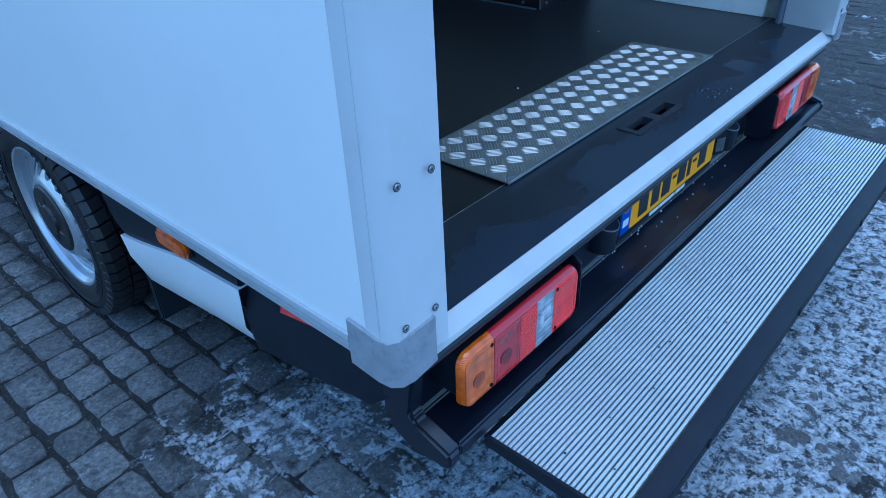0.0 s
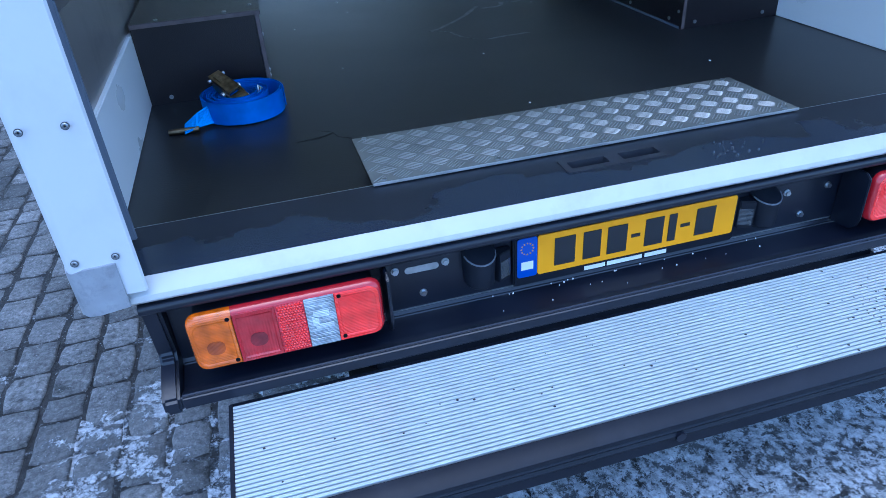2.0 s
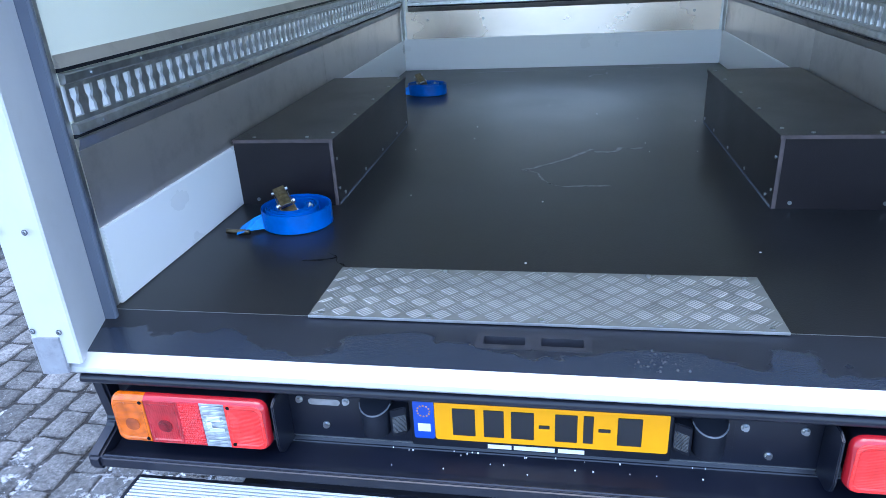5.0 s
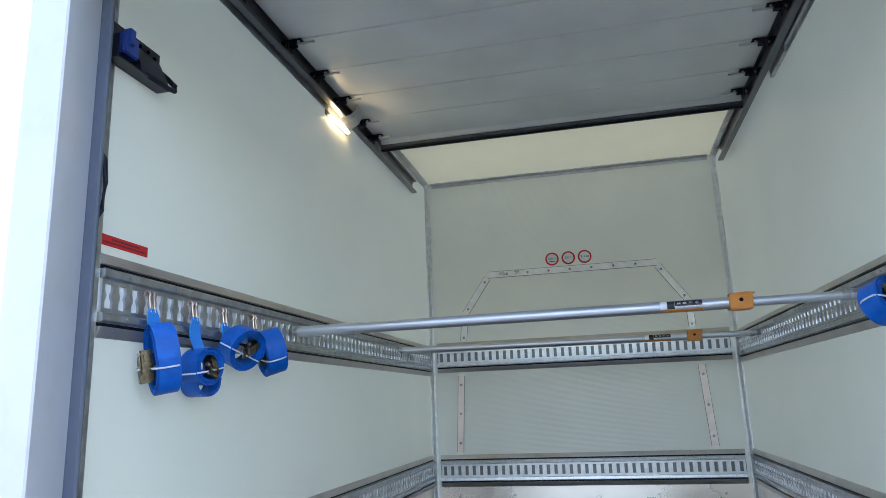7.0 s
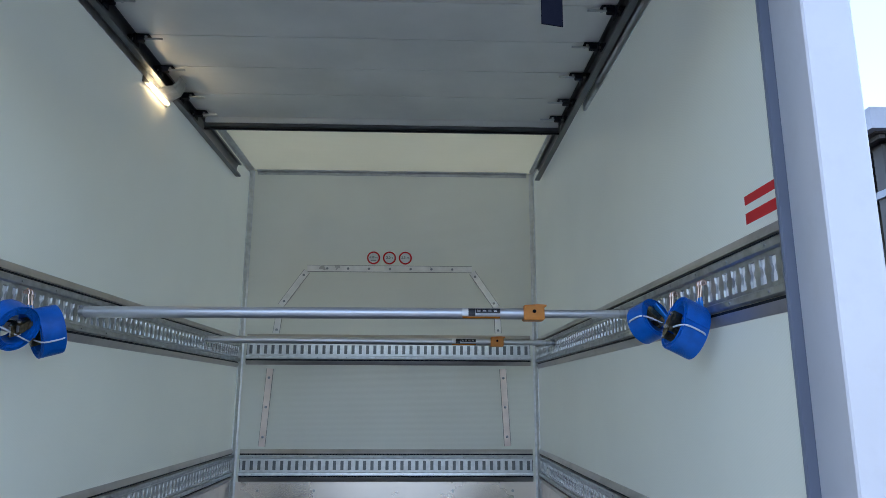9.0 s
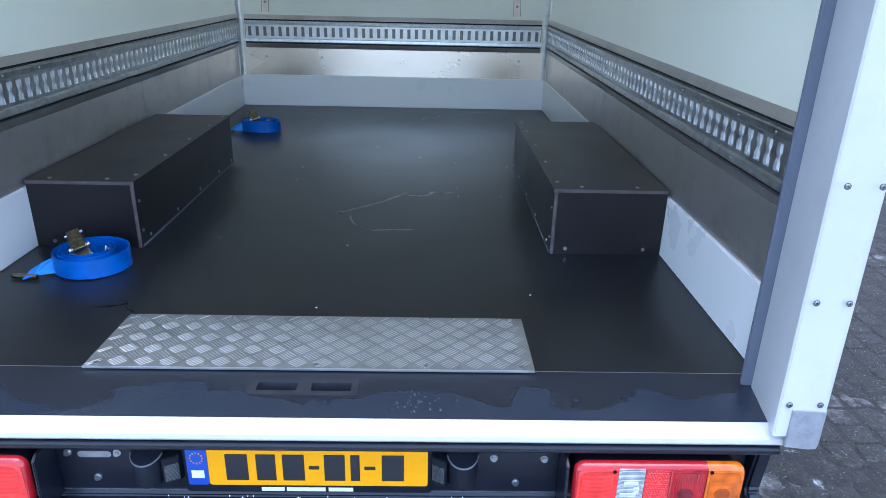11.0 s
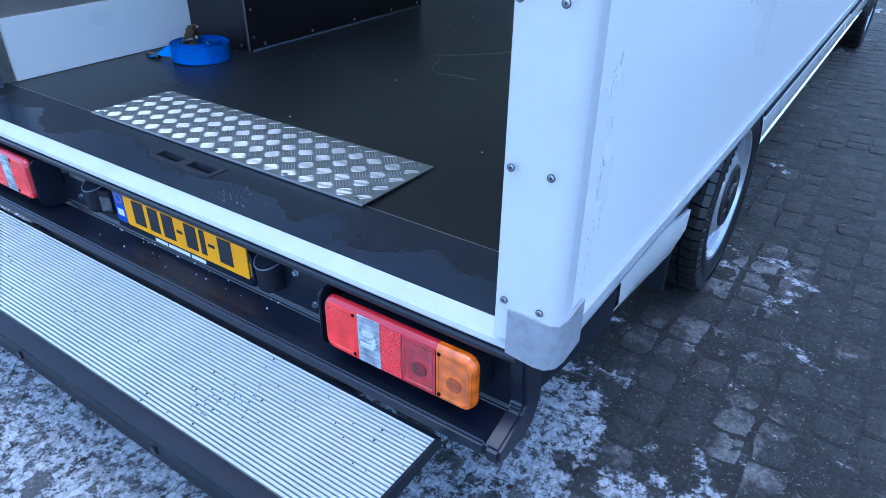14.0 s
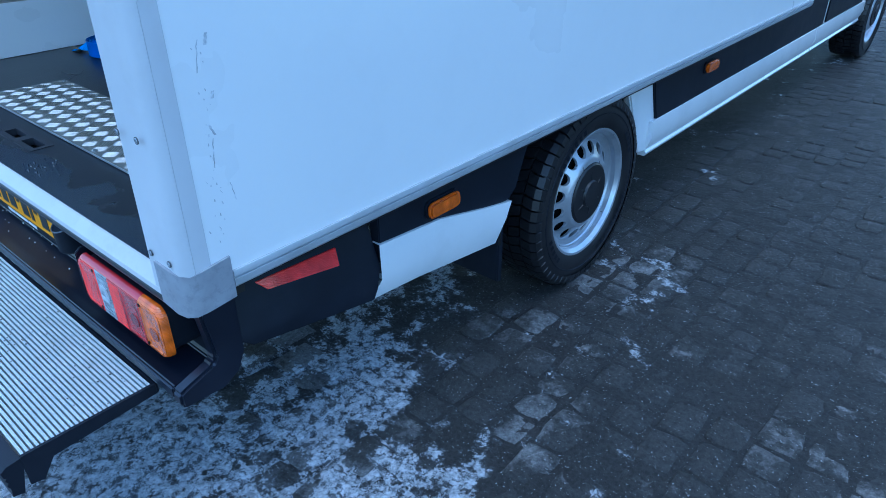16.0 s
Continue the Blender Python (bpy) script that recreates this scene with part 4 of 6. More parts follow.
def flat_bar(a, b, w=0.042):
    """A flat aluminium bar on the bulkhead from a to b, with round screw heads."""
    a, b = Vector((a[0], 0, a[1])), Vector((b[0], 0, b[1]))
    d = (b - a).normalized()
    nrm = Vector((-d.z, 0, d.x)) * w / 2
    bm = bmesh.new()
    prism(bm, [((a - nrm).x, (a - nrm).z), ((b - nrm).x, (b - nrm).z), ((b + nrm).x, (b + nrm).z), ((a + nrm).x, (a + nrm).z)], "y", BY - 0.006, BY - 0.0005)
    # lower bars carry the warm reflection in their colour
    bar = part("flat_bar", bm, "bar" if a.z > 2 else "bar_warm", van, "flat aluminium cover strip on the bulkhead", 0.001)
    # a slightly wider grey strip behind, added to give the bar dark edges
    rim_ = nrm * (1 + 0.006 / w)
    bm = bmesh.new()
    prism(bm, [((a - rim_).x, (a - rim_).z), ((b - rim_).x, (b - rim_).z), ((b + rim_).x, (b + rim_).z), ((a + rim_).x, (a + rim_).z)], "y", BY - 0.0022, BY - 0.0002)
    part("bar_outline", bm, "bar_outline", bar, "added grey outline round the bar")
    n = max(2, round((b - a).length / 0.17))
    for i in range(n):
        c = a + (b - a) * (0.12 + 0.76 * i / (n - 1))
        stud("screw", (c.x, BY - 0.006, c.z), (c.x, BY - 0.011, c.z), 0.009, "screwhead", bar, 12, 0.006)


flat_bar((-0.785, 2.068), (-0.765, 2.245))
flat_bar((-0.762, 2.26), (-0.592, 2.505))
flat_bar((-0.59, 2.525), (0.575, 2.525))
flat_bar((0.578, 2.505), (0.75, 2.255))
flat_bar((0.752, 2.24), (0.758, 2.075))
flat_bar((-0.812, 1.825), (-0.84, 1.31))
flat_bar((0.786, 1.828), (0.812, 1.315))

# round signs and red stickers
def text(name, body, size, material, parent, m):
    c = bpy.data.curves.new(name, 'FONT')
    c.body, c.size, c.align_x, c.align_y, c.extrude = body, size, 'CENTER', 'CENTER', 0.0002
    c.materials.append(M[material])
    o = new(name, c)
    o.parent = parent
    o.matrix_basis = m
    return o


for k, (x, word) in enumerate(((-0.125, "6.80 m"), (-0.012, "2.0 t"), (0.101, "3.3 m"))):
    sign = tagged(empty("round_sign", van), "small round limit sign with a red rim")
    bm = bmesh.new()
    lathe(bm, [(0.0, 0.0), (0.047, 0.0), (0.047, 0.0015)], (x, BY - 0.0022, 2.605), 32, "y")
    part("sign_rim", bm, "red", sign)
    bm = bmesh.new()
    lathe(bm, [(0.0, 0.0), (0.036, 0.0), (0.036, 0.001)], (x, BY - 0.0034, 2.605), 32, "y")
    part("sign_face", bm, "paper", sign)
    text("sign_text", word, 0.021 if k == 0 else 0.026, "ink", sign, pose(x, BY - 0.0037, 2.607, 90, 0, 0))
    if k == 0:
        boxpart("sign_bar", (x - 0.02, x + 0.02, BY - 0.0042, BY - 0.0035, 2.585, 2.590), "ink", sign, "", 0.0)
for s, y0, y1, z0, z1, lines in ((-1, 0.242, 0.427, 2.062, 2.090, 2), (1, 0.25, 0.450, 2.115, 2.138, 0), (1, 0.25, 0.451, 2.066, 2.094, 0)):
    st = boxpart("sticker", (min(s * (IW - 0.001), s * (IW - 0.0002)), max(s * (IW - 0.001), s * (IW - 0.0002)), y0, y1, z0, z1), "red", van, "red sticker on the side wall", 0.0)
    for i in range(lines):
        zz = z0 + (z1 - z0) * (i + 1) / (lines + 1)
        boxpart("print_bar", (min(s * (IW - 0.0015), s * (IW - 0.0011)), max(s * (IW - 0.0015), s * (IW - 0.0011)), y0 + 0.012 + 0.03 * i, y1 - 0.012 - 0.02 * i, zz - 0.0025, zz + 0.0025), "redink", st, "", 0.0)

# lock bracket on the left wall
lock = tagged(empty("lock_bracket", van), "black steel door latch bracket with a blue catch")
bm = bmesh.new()
bx(bm, -1.029, -1.025, 0.205, 0.425, 2.545, 2.665)
bx(bm, -1.025, -0.985, 0.205, 0.425, 2.545, 2.550)
bx(bm, -1.025, -0.985, 0.205, 0.209, 2.550, 2.61)
prism(bm, [(-1.0245, 2.5505), (-0.987, 2.5505), (-0.992, 2.575), (-1.0245, 2.64)], "y", 0.30, 0.421)
part("bracket", bm, "blacksteel", lock, "", 0.001)
bm = bmesh.new()
bx(bm, -1.024, -0.992, 0.235, 0.295, 2.575, 2.635)
bx(bm, -1.012, -0.982, 0.245, 0.268, 2.60, 2.648)
part("catch", bm, "latch", lock, "blue plastic catch", 0.004)
bm = bmesh.new()
wire(bm, [(-1.005, 0.30, 2.562), (-0.985, 0.345, 2.548), (-0.98, 0.40, 2.545), (-0.98, 0.437, 2.552), (-0.99, 0.452, 2.575), (-1.012, 0.446, 2.60), (-1.022, 0.424, 2.61)], 0.008)
part("cable", bm, "black", lock)
for y, z in ((0.335, 2.648), (0.372, 2.648), (0.40, 2.640), (0.315, 2.652)):
    stud("bolt", (-1.025, y, z), (-1.022, y, z), 0.006, "shade_black", lock)
bm = bmesh.new()
wire(bm, [(-1.012, 0.186, 2.30), (-0.992, 0.196, 2.26), (-0.988, 0.198, 2.20), (-0.992, 0.197, 2.13), (-1.012, 0.188, 2.09)], 0.006)
part("cable", bm, "black", van, "short black cable by the door seal")

# wheel boxes
for s in (-1, 1):
    box_ = tagged(empty("wheel_box", van), "dark phenolic plywood wheel box screwed to the floor")
    xi = 0.68 if s < 0 else 0.652
    y0, y1 = 0.948, 2.035
    def sx(a, b):
        return min(s * a, s * b), max(s * a, s * b)
    boxpart("front_board", (*sx(xi + 0.013, 1.0175), y0, y0 + 0.012, FZ, 0.918), "ply", box_, "", 0.0)
    boxpart("back_board", (*sx(xi + 0.013, 1.0175), y1 - 0.012, y1, FZ, 0.918), "ply", box_, "", 0.0)
    boxpart("side_board", (*sx(xi, xi + 0.012), y0 - 0.001, y1 + 0.001, FZ, 0.918), "ply", box_, "", 0.0)
    boxpart("lid", (*sx(xi - 0.004, 1.018), y0 - 0.006, y1 + 0.004, 0.919, 0.931), "ply", box_, "", 0.0)
    boxpart("lid_edge", (*sx(xi - 0.003, 1.016), y0 - 0.0075, y0 - 0.0062, 0.9195, 0.9305), "plyedge", box_, "bare plywood edge", 0.0)
    boxpart("corner_edge", (*sx(xi + 0.0005, xi + 0.0115), y0 - 0.0025, y0 - 0.0012, FZ + 0.001, 0.918), "plyedge", box_, "bare plywood edge", 0.0)
    boxpart("foot_angle", (*sx(xi - 0.002, xi - 0.0002), y0 + 0.01, y1 - 0.01, FZ + 0.0005, FZ + 0.0075), "greystrip", box_, "thin grey angle along the foot", 0.0)
    for x in (xi + 0.05, 0.96):
        stud("screw", (s * x, y0, FZ + 0.02), (s * x, y0 - 0.003, FZ + 0.02), 0.006, "zinc", box_)
    for x in (xi + 0.09, xi + 0.27):
        stud("screw", (s * x, y0 + 0.02, 0.931), (s * x, y0 + 0.02, 0.9335), 0.006, "zinc", box_)
    for y in (1.02, 1.28, 1.54, 1.8, 2.0):
        stud("screw", (s * xi, y, FZ + 0.022), (s * (xi - 0.003), y, FZ + 0.022), 0.006, "zinc", box_)
        stud("screw", (s * (xi + 0.02), y, 0.931), (s * (xi + 0.02), y, 0.9335), 0.006, "zinc", box_)
    for z in (0.76, 0.86):
        stud("screw", (s * xi, y0 + 0.02, z), (s * (xi - 0.003), y0 + 0.02, z), 0.005, "zinc", box_)

# checker plate by the threshold
chk = boxpart("tread_plate", (-0.527, 0.501, 0.209, 0.476, FZ + 0.0005, FZ + 0.004), "plate_base", van, "aluminium five-bar tread plate, its rear edge lifted over the threshold", 0.0008)
chk.matrix_basis = Matrix.Translation((0, 0.476, FZ)) @ pose(0, 0, 0, -1.3, 0, 0) @ Matrix.Translation((0, -0.476, -FZ))
bm = bmesh.new()
step_ = 0.0415
zt = FZ + 0.004
for i in range(-2, 40):
    for j in range(-30, 30):
        u, v = (i - j) * step_ / math.sqrt(2), (i + j) * step_ / math.sqrt(2)
        cx, cy = -0.545 + u, 0.345 + v - 0.55
        if not (-0.56 < cx < 0.53 and 0.18 < cy < 0.50):
            continue
        ang = radians(45) if (i + j) % 2 else radians(135)
        ca, sa = math.cos(ang), math.sin(ang)
        for k in range(-2, 3):
            hl = 0.0205 if abs(k) < 2 else 0.0185
            pts = []
            for a, b, h in ((-hl, 0, 0), (-hl * 0.6, 0.0015, 0), (hl * 0.6, 0.0015, 0), (hl, 0, 0), (hl * 0.6, -0.0015, 0), (-hl * 0.6, -0.0015, 0), (-hl * 0.7, 0, 0.0013), (hl * 0.7, 0, 0.0013)):
                bb = b + k * 0.0071
                px, py = cx + a * ca - bb * sa, cy + a * sa + bb * ca
                pts.append((px, py, h))
            if any(not (-0.526 < p[0] < 0.500 and 0.210 < p[1] < 0.475) for p in pts):
                continue
            vs = [bm.verts.new((p[0], p[1], zt + p[2])) for p in pts]
            for f in ((0, 1, 6), (1, 2, 7, 6), (2, 3, 7), (3, 4, 7), (4, 5, 6, 7), (5, 0, 6)):
                bm.faces.new([vs[q] for q in f])
tagged(part("tread_pattern", bm, "checker", chk, smooth=False), "raised five-bar tread pattern", kind="stuff")
boxpart("rear_lip", (-0.526, 0.500, 0.2065, 0.2088, FZ - 0.001, FZ + 0.0052), "alu", chk, "bright folded rear edge", 0.0006)
for x in (-0.5, -0.25, 0.0, 0.25, 0.47):
    for y in (0.222, 0.462):
        stud("screw", (x, y, zt), (x, y, zt + 0.003), 0.006, "zinc", chk)

# ---- rear end below the sill ----
bumper = tagged(empty("rear_bumper", van), "black painted steel rear bumper beam with a folded lip")
bm = bmesh.new()
prism(bm, [(0.100, 0.662), (0.086, 0.662), (0.086, 0.474), (0.080, 0.465), (0.022, 0.457), (0.006, 0.460), (-0.010, 0.469), (-0.019, 0.471), (-0.024, 0.467), (-0.024, 0.443), (-0.016, 0.435), (0.06, 0.432), (0.100, 0.436)], "x", -0.962, 0.962)
part("beam", bm, "blacksteel", bumper, "", 0.003)
boxpart("joint_strip", (-0.56, 0.56, 0.0845, 0.0862, 0.4755, 0.4785), "galv", bumper, "bare lower edge of the backing plate", 0.0)
bm = bmesh.new()
rod(bm, (-0.99, 0.028, 0.645), (0.99, 0.028, 0.645), 0.012, 16)
part("upper_tube", bm, "blacksteel", bumper)
boxpart("upper_flange", (-0.985, 0.985, 0.03, 0.10, 0.650, 0.662), "blacksteel", bumper, "", 0.003)
bm = bmesh.new()
prism(bm, outline(-0.60, 0.62, 0.378, 0.433, 0.026), "y", 0.005, 0.09)
part("under_beam", bm, "black", bumper, "", 0.008)
for s in (-1, 1):
    bm = bmesh.new()
    prism(bm, [(0.13, 0.655), (0.045, 0.655), (0.050, 0.60), (0.062, 0.510), (0.055, 0.498), (-0.018, 0.474), (-0.026, 0.468), (-0.026, 0.438), (-0.015, 0.430), (0.07, 0.426), (0.11, 0.446), (0.13, 0.49)], "x", min(s * 0.963, s * 0.996), max(s * 0.963, s * 0.996))
    part("end_plate", bm, "blacksteel", bumper, "", 0.006)
    bm = bmesh.new()
    prism(bm, [(0.084, 0.62), (0.02, 0.622), (0.006, 0.612), (0.004, 0.51), (0.010, 0.490), (0.03, 0.474), (0.084, 0.470)], "x", min(s * 0.546, s * 0.552), max(s * 0.546, s * 0.552))
    part("lamp_bracket", bm, "blacksteel", bumper, "", 0.002)
    # tail lamp
    tail = tagged(empty("tail_lamp", van), "rectangular red, white and amber tail lamp")
    def X(a):
        return s * a
    bm = bmesh.new()
    bm.free()
    # lens shell with a rounded rim: red, and amber round the indicator
    for nm, mt, lo_, hi_ in (("housing", "lamp_red", 0.55, 0.8398), ("indicator_rim", "lens_amber", 0.8402, 0.95)):
        bm = bmesh.new()
        shell = []
        for xa_, xb_, za_, zb_, r_, y in ((0.563, 0.923, 0.497, 0.621, 0.024, 0.019), (0.563, 0.923, 0.497, 0.621, 0.024, 0.014), (0.565, 0.921, 0.499, 0.618, 0.022, 0.007), (0.568, 0.918, 0.501, 0.613, 0.019, 0.0025), (0.571, 0.915, 0.503, 0.610, 0.016, 0.0012), (0.574, 0.912, 0.506, 0.607, 0.014, 0.006)):
            shell.append([bm.verts.new((X(min(max(x, lo_), hi_)), y, z)) for x, z in outline(xa_, xb_, za_, zb_, r_, 6)])
        for p, q in zip(shell[:-1], shell[1:]):
            for k in range(len(p)):
                bm.faces.new((p[k], p[(k + 1) % len(p)], q[(k + 1) % len(p)], q[k]))
        bm.faces.new(shell[-1])
        bm.faces.new(shell[0])
        bmesh.ops.remove_doubles(bm, verts=bm.verts, dist=0.00005)
        part(nm, bm, mt, tail, "red lamp housing" if nm == "housing" else "amber rim of the indicator", 0.0)
    bm = bmesh.new()
    prism(bm, [(X(x), z) for x, z in outline(0.572, 0.914, 0.505, 0.612, 0.02)], "y", 0.0192, 0.0862)
    part("gasket", bm, "black", tail, "", 0.003)
    for a, b, mt, nm in ((0.8405, 0.9185, "lens_amber", "indicator_lens"), (0.7635, 0.8395, "lens_red", "tail_lens"), (0.7105, 0.7630, "lens_reflex", "reflex_lens"), (0.6545, 0.7100, "lens_clear", "reversing_lens"), (0.5705, 0.6540, "lens_brake", "brake_lens")):
        z0, z1 = 0.5015, 0.6125
        out_ = nm in ("indicator_lens", "brake_lens")
        rim_ = outline(a, b, z0, z1, 0.019 if out_ else 0.004, 6)
        if nm == "indicator_lens":
            rim_ = [(x, z) if x > (a + b) / 2 else (a, z0 if z < 0.55 else z1) for x, z in rim_]
        elif nm == "brake_lens":
            rim_ = [(x, z) if x < (a + b) / 2 else (b, z0 if z < 0.55 else z1) for x, z in rim_]
        else:
            rim_ = [(a, z0), (b, z0), (b, z1), (a, z1)]
        clean = [p for k, p in enumerate(rim_) if p != rim_[k - 1]]
        cx_, cz_ = (a + b) / 2, (z0 + z1) / 2
        bm = bmesh.new()
        rings = [(1.0, 0.0075), (1.0, 0.0008), (0.985, 0.0)]
        if nm == "indicator_lens":
            rings = [(0.985, 0.0055), (0.985, 0.0008), (0.965, 0.0)]
        if nm in ("indicator_lens", "tail_lens", "brake_lens"):
            rings += [(0.86, -0.0004), (0.80, 0.0012), (0.42, 0.0028)]
        loops = [[bm.verts.new((X(cx_ + (x - cx_) * k), y, cz_ + (z - cz_) * k)) for x, z in clean] for k, y in rings]
        for p, q in zip(loops[:-1], loops[1:]):
            for k in range(len(p)):
                bm.faces.new((p[k], p[(k + 1) % len(p)], q[(k + 1) % len(p)], q[k]))
        bm.faces.new(loops[-1])
        lens_ = part(nm, bm, mt, tail, "", 0.0, smooth=False)
        if nm == "reversing_lens":
            # prism bars and a raised bulb window
            for q in range(9):
                za = 0.510 + q * 0.0112
                bm = bmesh.new()
                prism(bm, [(-0.0003, za), (-0.0012, za + 0.0028), (-0.0012, za + 0.0062), (-0.0003, za + 0.009)], "x", min(X(a + 0.006), X(b - 0.006)), max(X(a + 0.006), X(b - 0.006)))
                part("prism_bar", bm, mt, lens_, smooth=False)
            for u, v, w, h in ((0.0, 0.018, 0.015, 0.007), (-0.004, -0.010, 0.017, 0.006), (0.012, 0.004, 0.006, 0.011)):
                boxpart("lens_window", (X(cx_ + u) - w, X(cx_ + u) + w, -0.0022, -0.0004, cz_ + v - h, cz_ + v + h), "lens_window", lens_, "", 0.0008)
        elif nm == "reflex_lens":
            # a field of small raised reflex cells
            fv, ff = [], []
            for p in range(9):
                for q in range(19):
                    u, v = a + 0.0035 + p * 0.0055 + (0.00275 if q % 2 else 0.0), z0 + 0.005 + q * 0.0056
                    if u > b - 0.0025:
                        continue
                    k = len(fv)
                    fv += [(X(u + 0.0026 * math.cos(math.pi * e / 3)), 0.0, v + 0.0029 * math.sin(math.pi * e / 3)) for e in range(6)] + [(X(u), -0.0016, v)]
                    ff += [(k + e, k + (e + 1) % 6, k + 6) for e in range(6)]
            me = bpy.data.meshes.new("reflex_relief")
            me.from_pydata(fv, [], ff)
            me.materials.append(M["lens_brake"])
            rc = tagged(new("reflex_relief", me), "tiny raised reflex cells", kind="stuff")
            rc.parent = lens_
        elif nm in ("tail_lens", "indicator_lens"):
            # bulb holder showing dimly through the lens, as a facet in the moulding
            bm = bmesh.new()
            prism(bm, [(X(x), z) for x, z in outline(cx_ - 0.016, cx_ + 0.016, cz_ - 0.026, cz_ + 0.004, 0.013, 5)], "y", 0.0012, 0.004)
            part("bulb_facet", bm, "bulb_red" if nm == "tail_lens" else "bulb_amber", lens_, "darker bulb shape in the lens", 0.0)
    for x, z in ((0.848, 0.606), (0.848, 0.511), (0.645, 0.606), (0.645, 0.511)):
        stud("screw", (X(x), 0.001, z), (X(x), -0.0014, z), 0.0042, "shade_black", tail)
    # plate lamp: a drum with a sloping lid and a dull window towards the plate
    plamp = tagged(empty("plate_lamp", van), "black number plate lamp drum")
    xa = 0.346 if s < 0 else 0.334
    bm = bmesh.new()
    rows_ = []
    for z, ro, dep in ((0.513, 0.028, 0.040), (0.518, 0.032, 0.045), (0.560, 0.034, 0.047), (0.578, 0.035, 0.048), (0.5795, 0.0325, 0.0440), (0.590, 0.026, 0.012)):
        ring_ = []
        for k in range(13):
            a = math.pi * k / 12
            zz = z + (0.014 * (1 - math.sin(a)) if z > 0.57 else 0.0)
            ring_.append(bm.verts.new((X(xa + ro * math.cos(a)), 0.085 - dep * math.sin(a) ** 0.8, zz)))
        rows_.append(ring_)
    for p, q in zip(rows_[:-1], rows_[1:]):
        for k in range(12):
            bm.faces.new((p[k], p[k + 1], q[k + 1], q[k]))
    bm.faces.new(rows_[0])
    bm.faces.new(rows_[-1])
    rim_line = [v.co.copy() for v in rows_[3][1:12]]
    part("drum", bm, "black", plamp)
    # thin bead along the rim, pale to draw its highlight
    bm = bmesh.new()
    band(bm, [tuple(v) for v in rim_line], (0, 0, 0.0016), 0.0022)
    part("drum_rim", bm, "rim_glint", plamp, "upper edge with its highlight in the colour")
    # side block between drum and plate, with its window
    bm = bmesh.new()
    prism(bm, [(X(xa - 0.070), 0.0855), (X(xa - 0.066), 0.068), (X(xa - 0.036), 0.052), (X(xa - 0.026), 0.0855)], "z", 0.514, 0.584)
    part("side_block", bm, "black", plamp, "", 0.002)
    bm = bmesh.new()
    prism(bm, [(X(xa - 0.0665), 0.0675), (X(xa - 0.0625), 0.0638), (X(xa - 0.0435), 0.0540), (X(xa - 0.040), 0.0532), (X(xa - 0.042), 0.0575), (X(xa - 0.062), 0.0690)], "z", 0.524, 0.566)
    part("lamp_window", bm, "window_dim", plamp, "dull grey lamp window", 0.0006)
for x, z in ((-0.522, 0.576), (-0.416, 0.576), (-0.467, 0.511), (0.403, 0.570), (0.514, 0.569), (0.454, 0.504)):
    stud("washer", (x, 0.0857, z), (x, 0.0835, z), 0.0085, "zinc", bumper, 16)
    stud("bolt", (x, 0.0835, z), (x, 0.0775, z), 0.0062, "zinc", bumper, 6)
bm = bmesh.new()
prism(bm, outline(-0.502, -0.430, 0.5635, 0.579, 0.0075), "y", 0.0845, 0.0858)
part("oval_slot", bm, "galv", bumper, "oval slot showing bright metal behind")
for s in (-1, 1):
    boxpart("backing_plate", (min(s * 0.385, s * 0.545), max(s * 0.385, s * 0.545), 0.0856, 0.0868, 0.4785, 0.63), "blacksteel", bumper, "", 0.0)

# specks of ice in the bumper trough
speck_rng = random.Random(11)
for i in range(26):
    px_, py_ = speck_rng.uniform(-0.32, 0.34), speck_rng.choice((0.078, 0.074, 0.068, 0.05, 0.03))
    zz_ = 0.457 + (py_ - 0.022) / 0.058 * 0.008
    stud("ice_speck", (px_, py_, zz_), (px_, py_, zz_ + 0.0025), speck_rng.choice((0.0010, 0.0014, 0.0018)), "paper", bumper, 6)

# number plate with plain bars for its characters
plate = tagged(empty("number_plate", van), "yellow number plate in a black holder")
plate.matrix_basis = pose(-0.002, 0, 0.007)
bm = bmesh.new()
prism(bm, outline(-0.270, 0.268, 0.474, 0.602, 0.008), "y", 0.072, 0.0853)
part("holder", bm, "black", plate, "black plastic holder", 0.003)
bm = bmesh.new()
prism(bm, outline(-0.216, 0.260, 0.497, 0.594, 0.006), "y", 0.0695, 0.072)
part("yellow_field", bm, "yellow", plate, "yellow field", 0.0)
bm = bmesh.new()
prism(bm, outline(-0.262, -0.217, 0.497, 0.594, 0.006), "y", 0.0695, 0.072)
part("blue_field", bm, "blue", plate, "blue country field", 0.0)
bm = bmesh.new()
for i in range(12):
    a = 2 * math.pi * i / 12
    cx, cz = -0.2395 + 0.0135 * math.cos(a), 0.568 + 0.0135 * math.sin(a)
    bx(bm, cx - 0.0014, cx + 0.0014, 0.0688, 0.0694, cz - 0.0014, cz + 0.0014)
part("star_ring", bm, "yellow", plate)
boxpart("country_bar", (-0.253, -0.226, 0.0688, 0.0694, 0.516, 0.536), "paper", plate, "", 0.0)
for x0, x1 in ((-0.178, -0.130), (-0.112, -0.070), (-0.055, -0.008), (0.035, 0.080), (0.092, 0.112), (0.160, 0.208)):
    boxpart("character_bar", (x0, x1, 0.0683, 0.0694, 0.511, 0.580), "ink", plate, "", 0.001)
for x0, x1 in ((0.002, 0.024), (0.122, 0.146)):
    boxpart("dash", (x0, x1, 0.0683, 0.0694, 0.541, 0.550), "ink", plate, "", 0.001)
bm = bmesh.new()
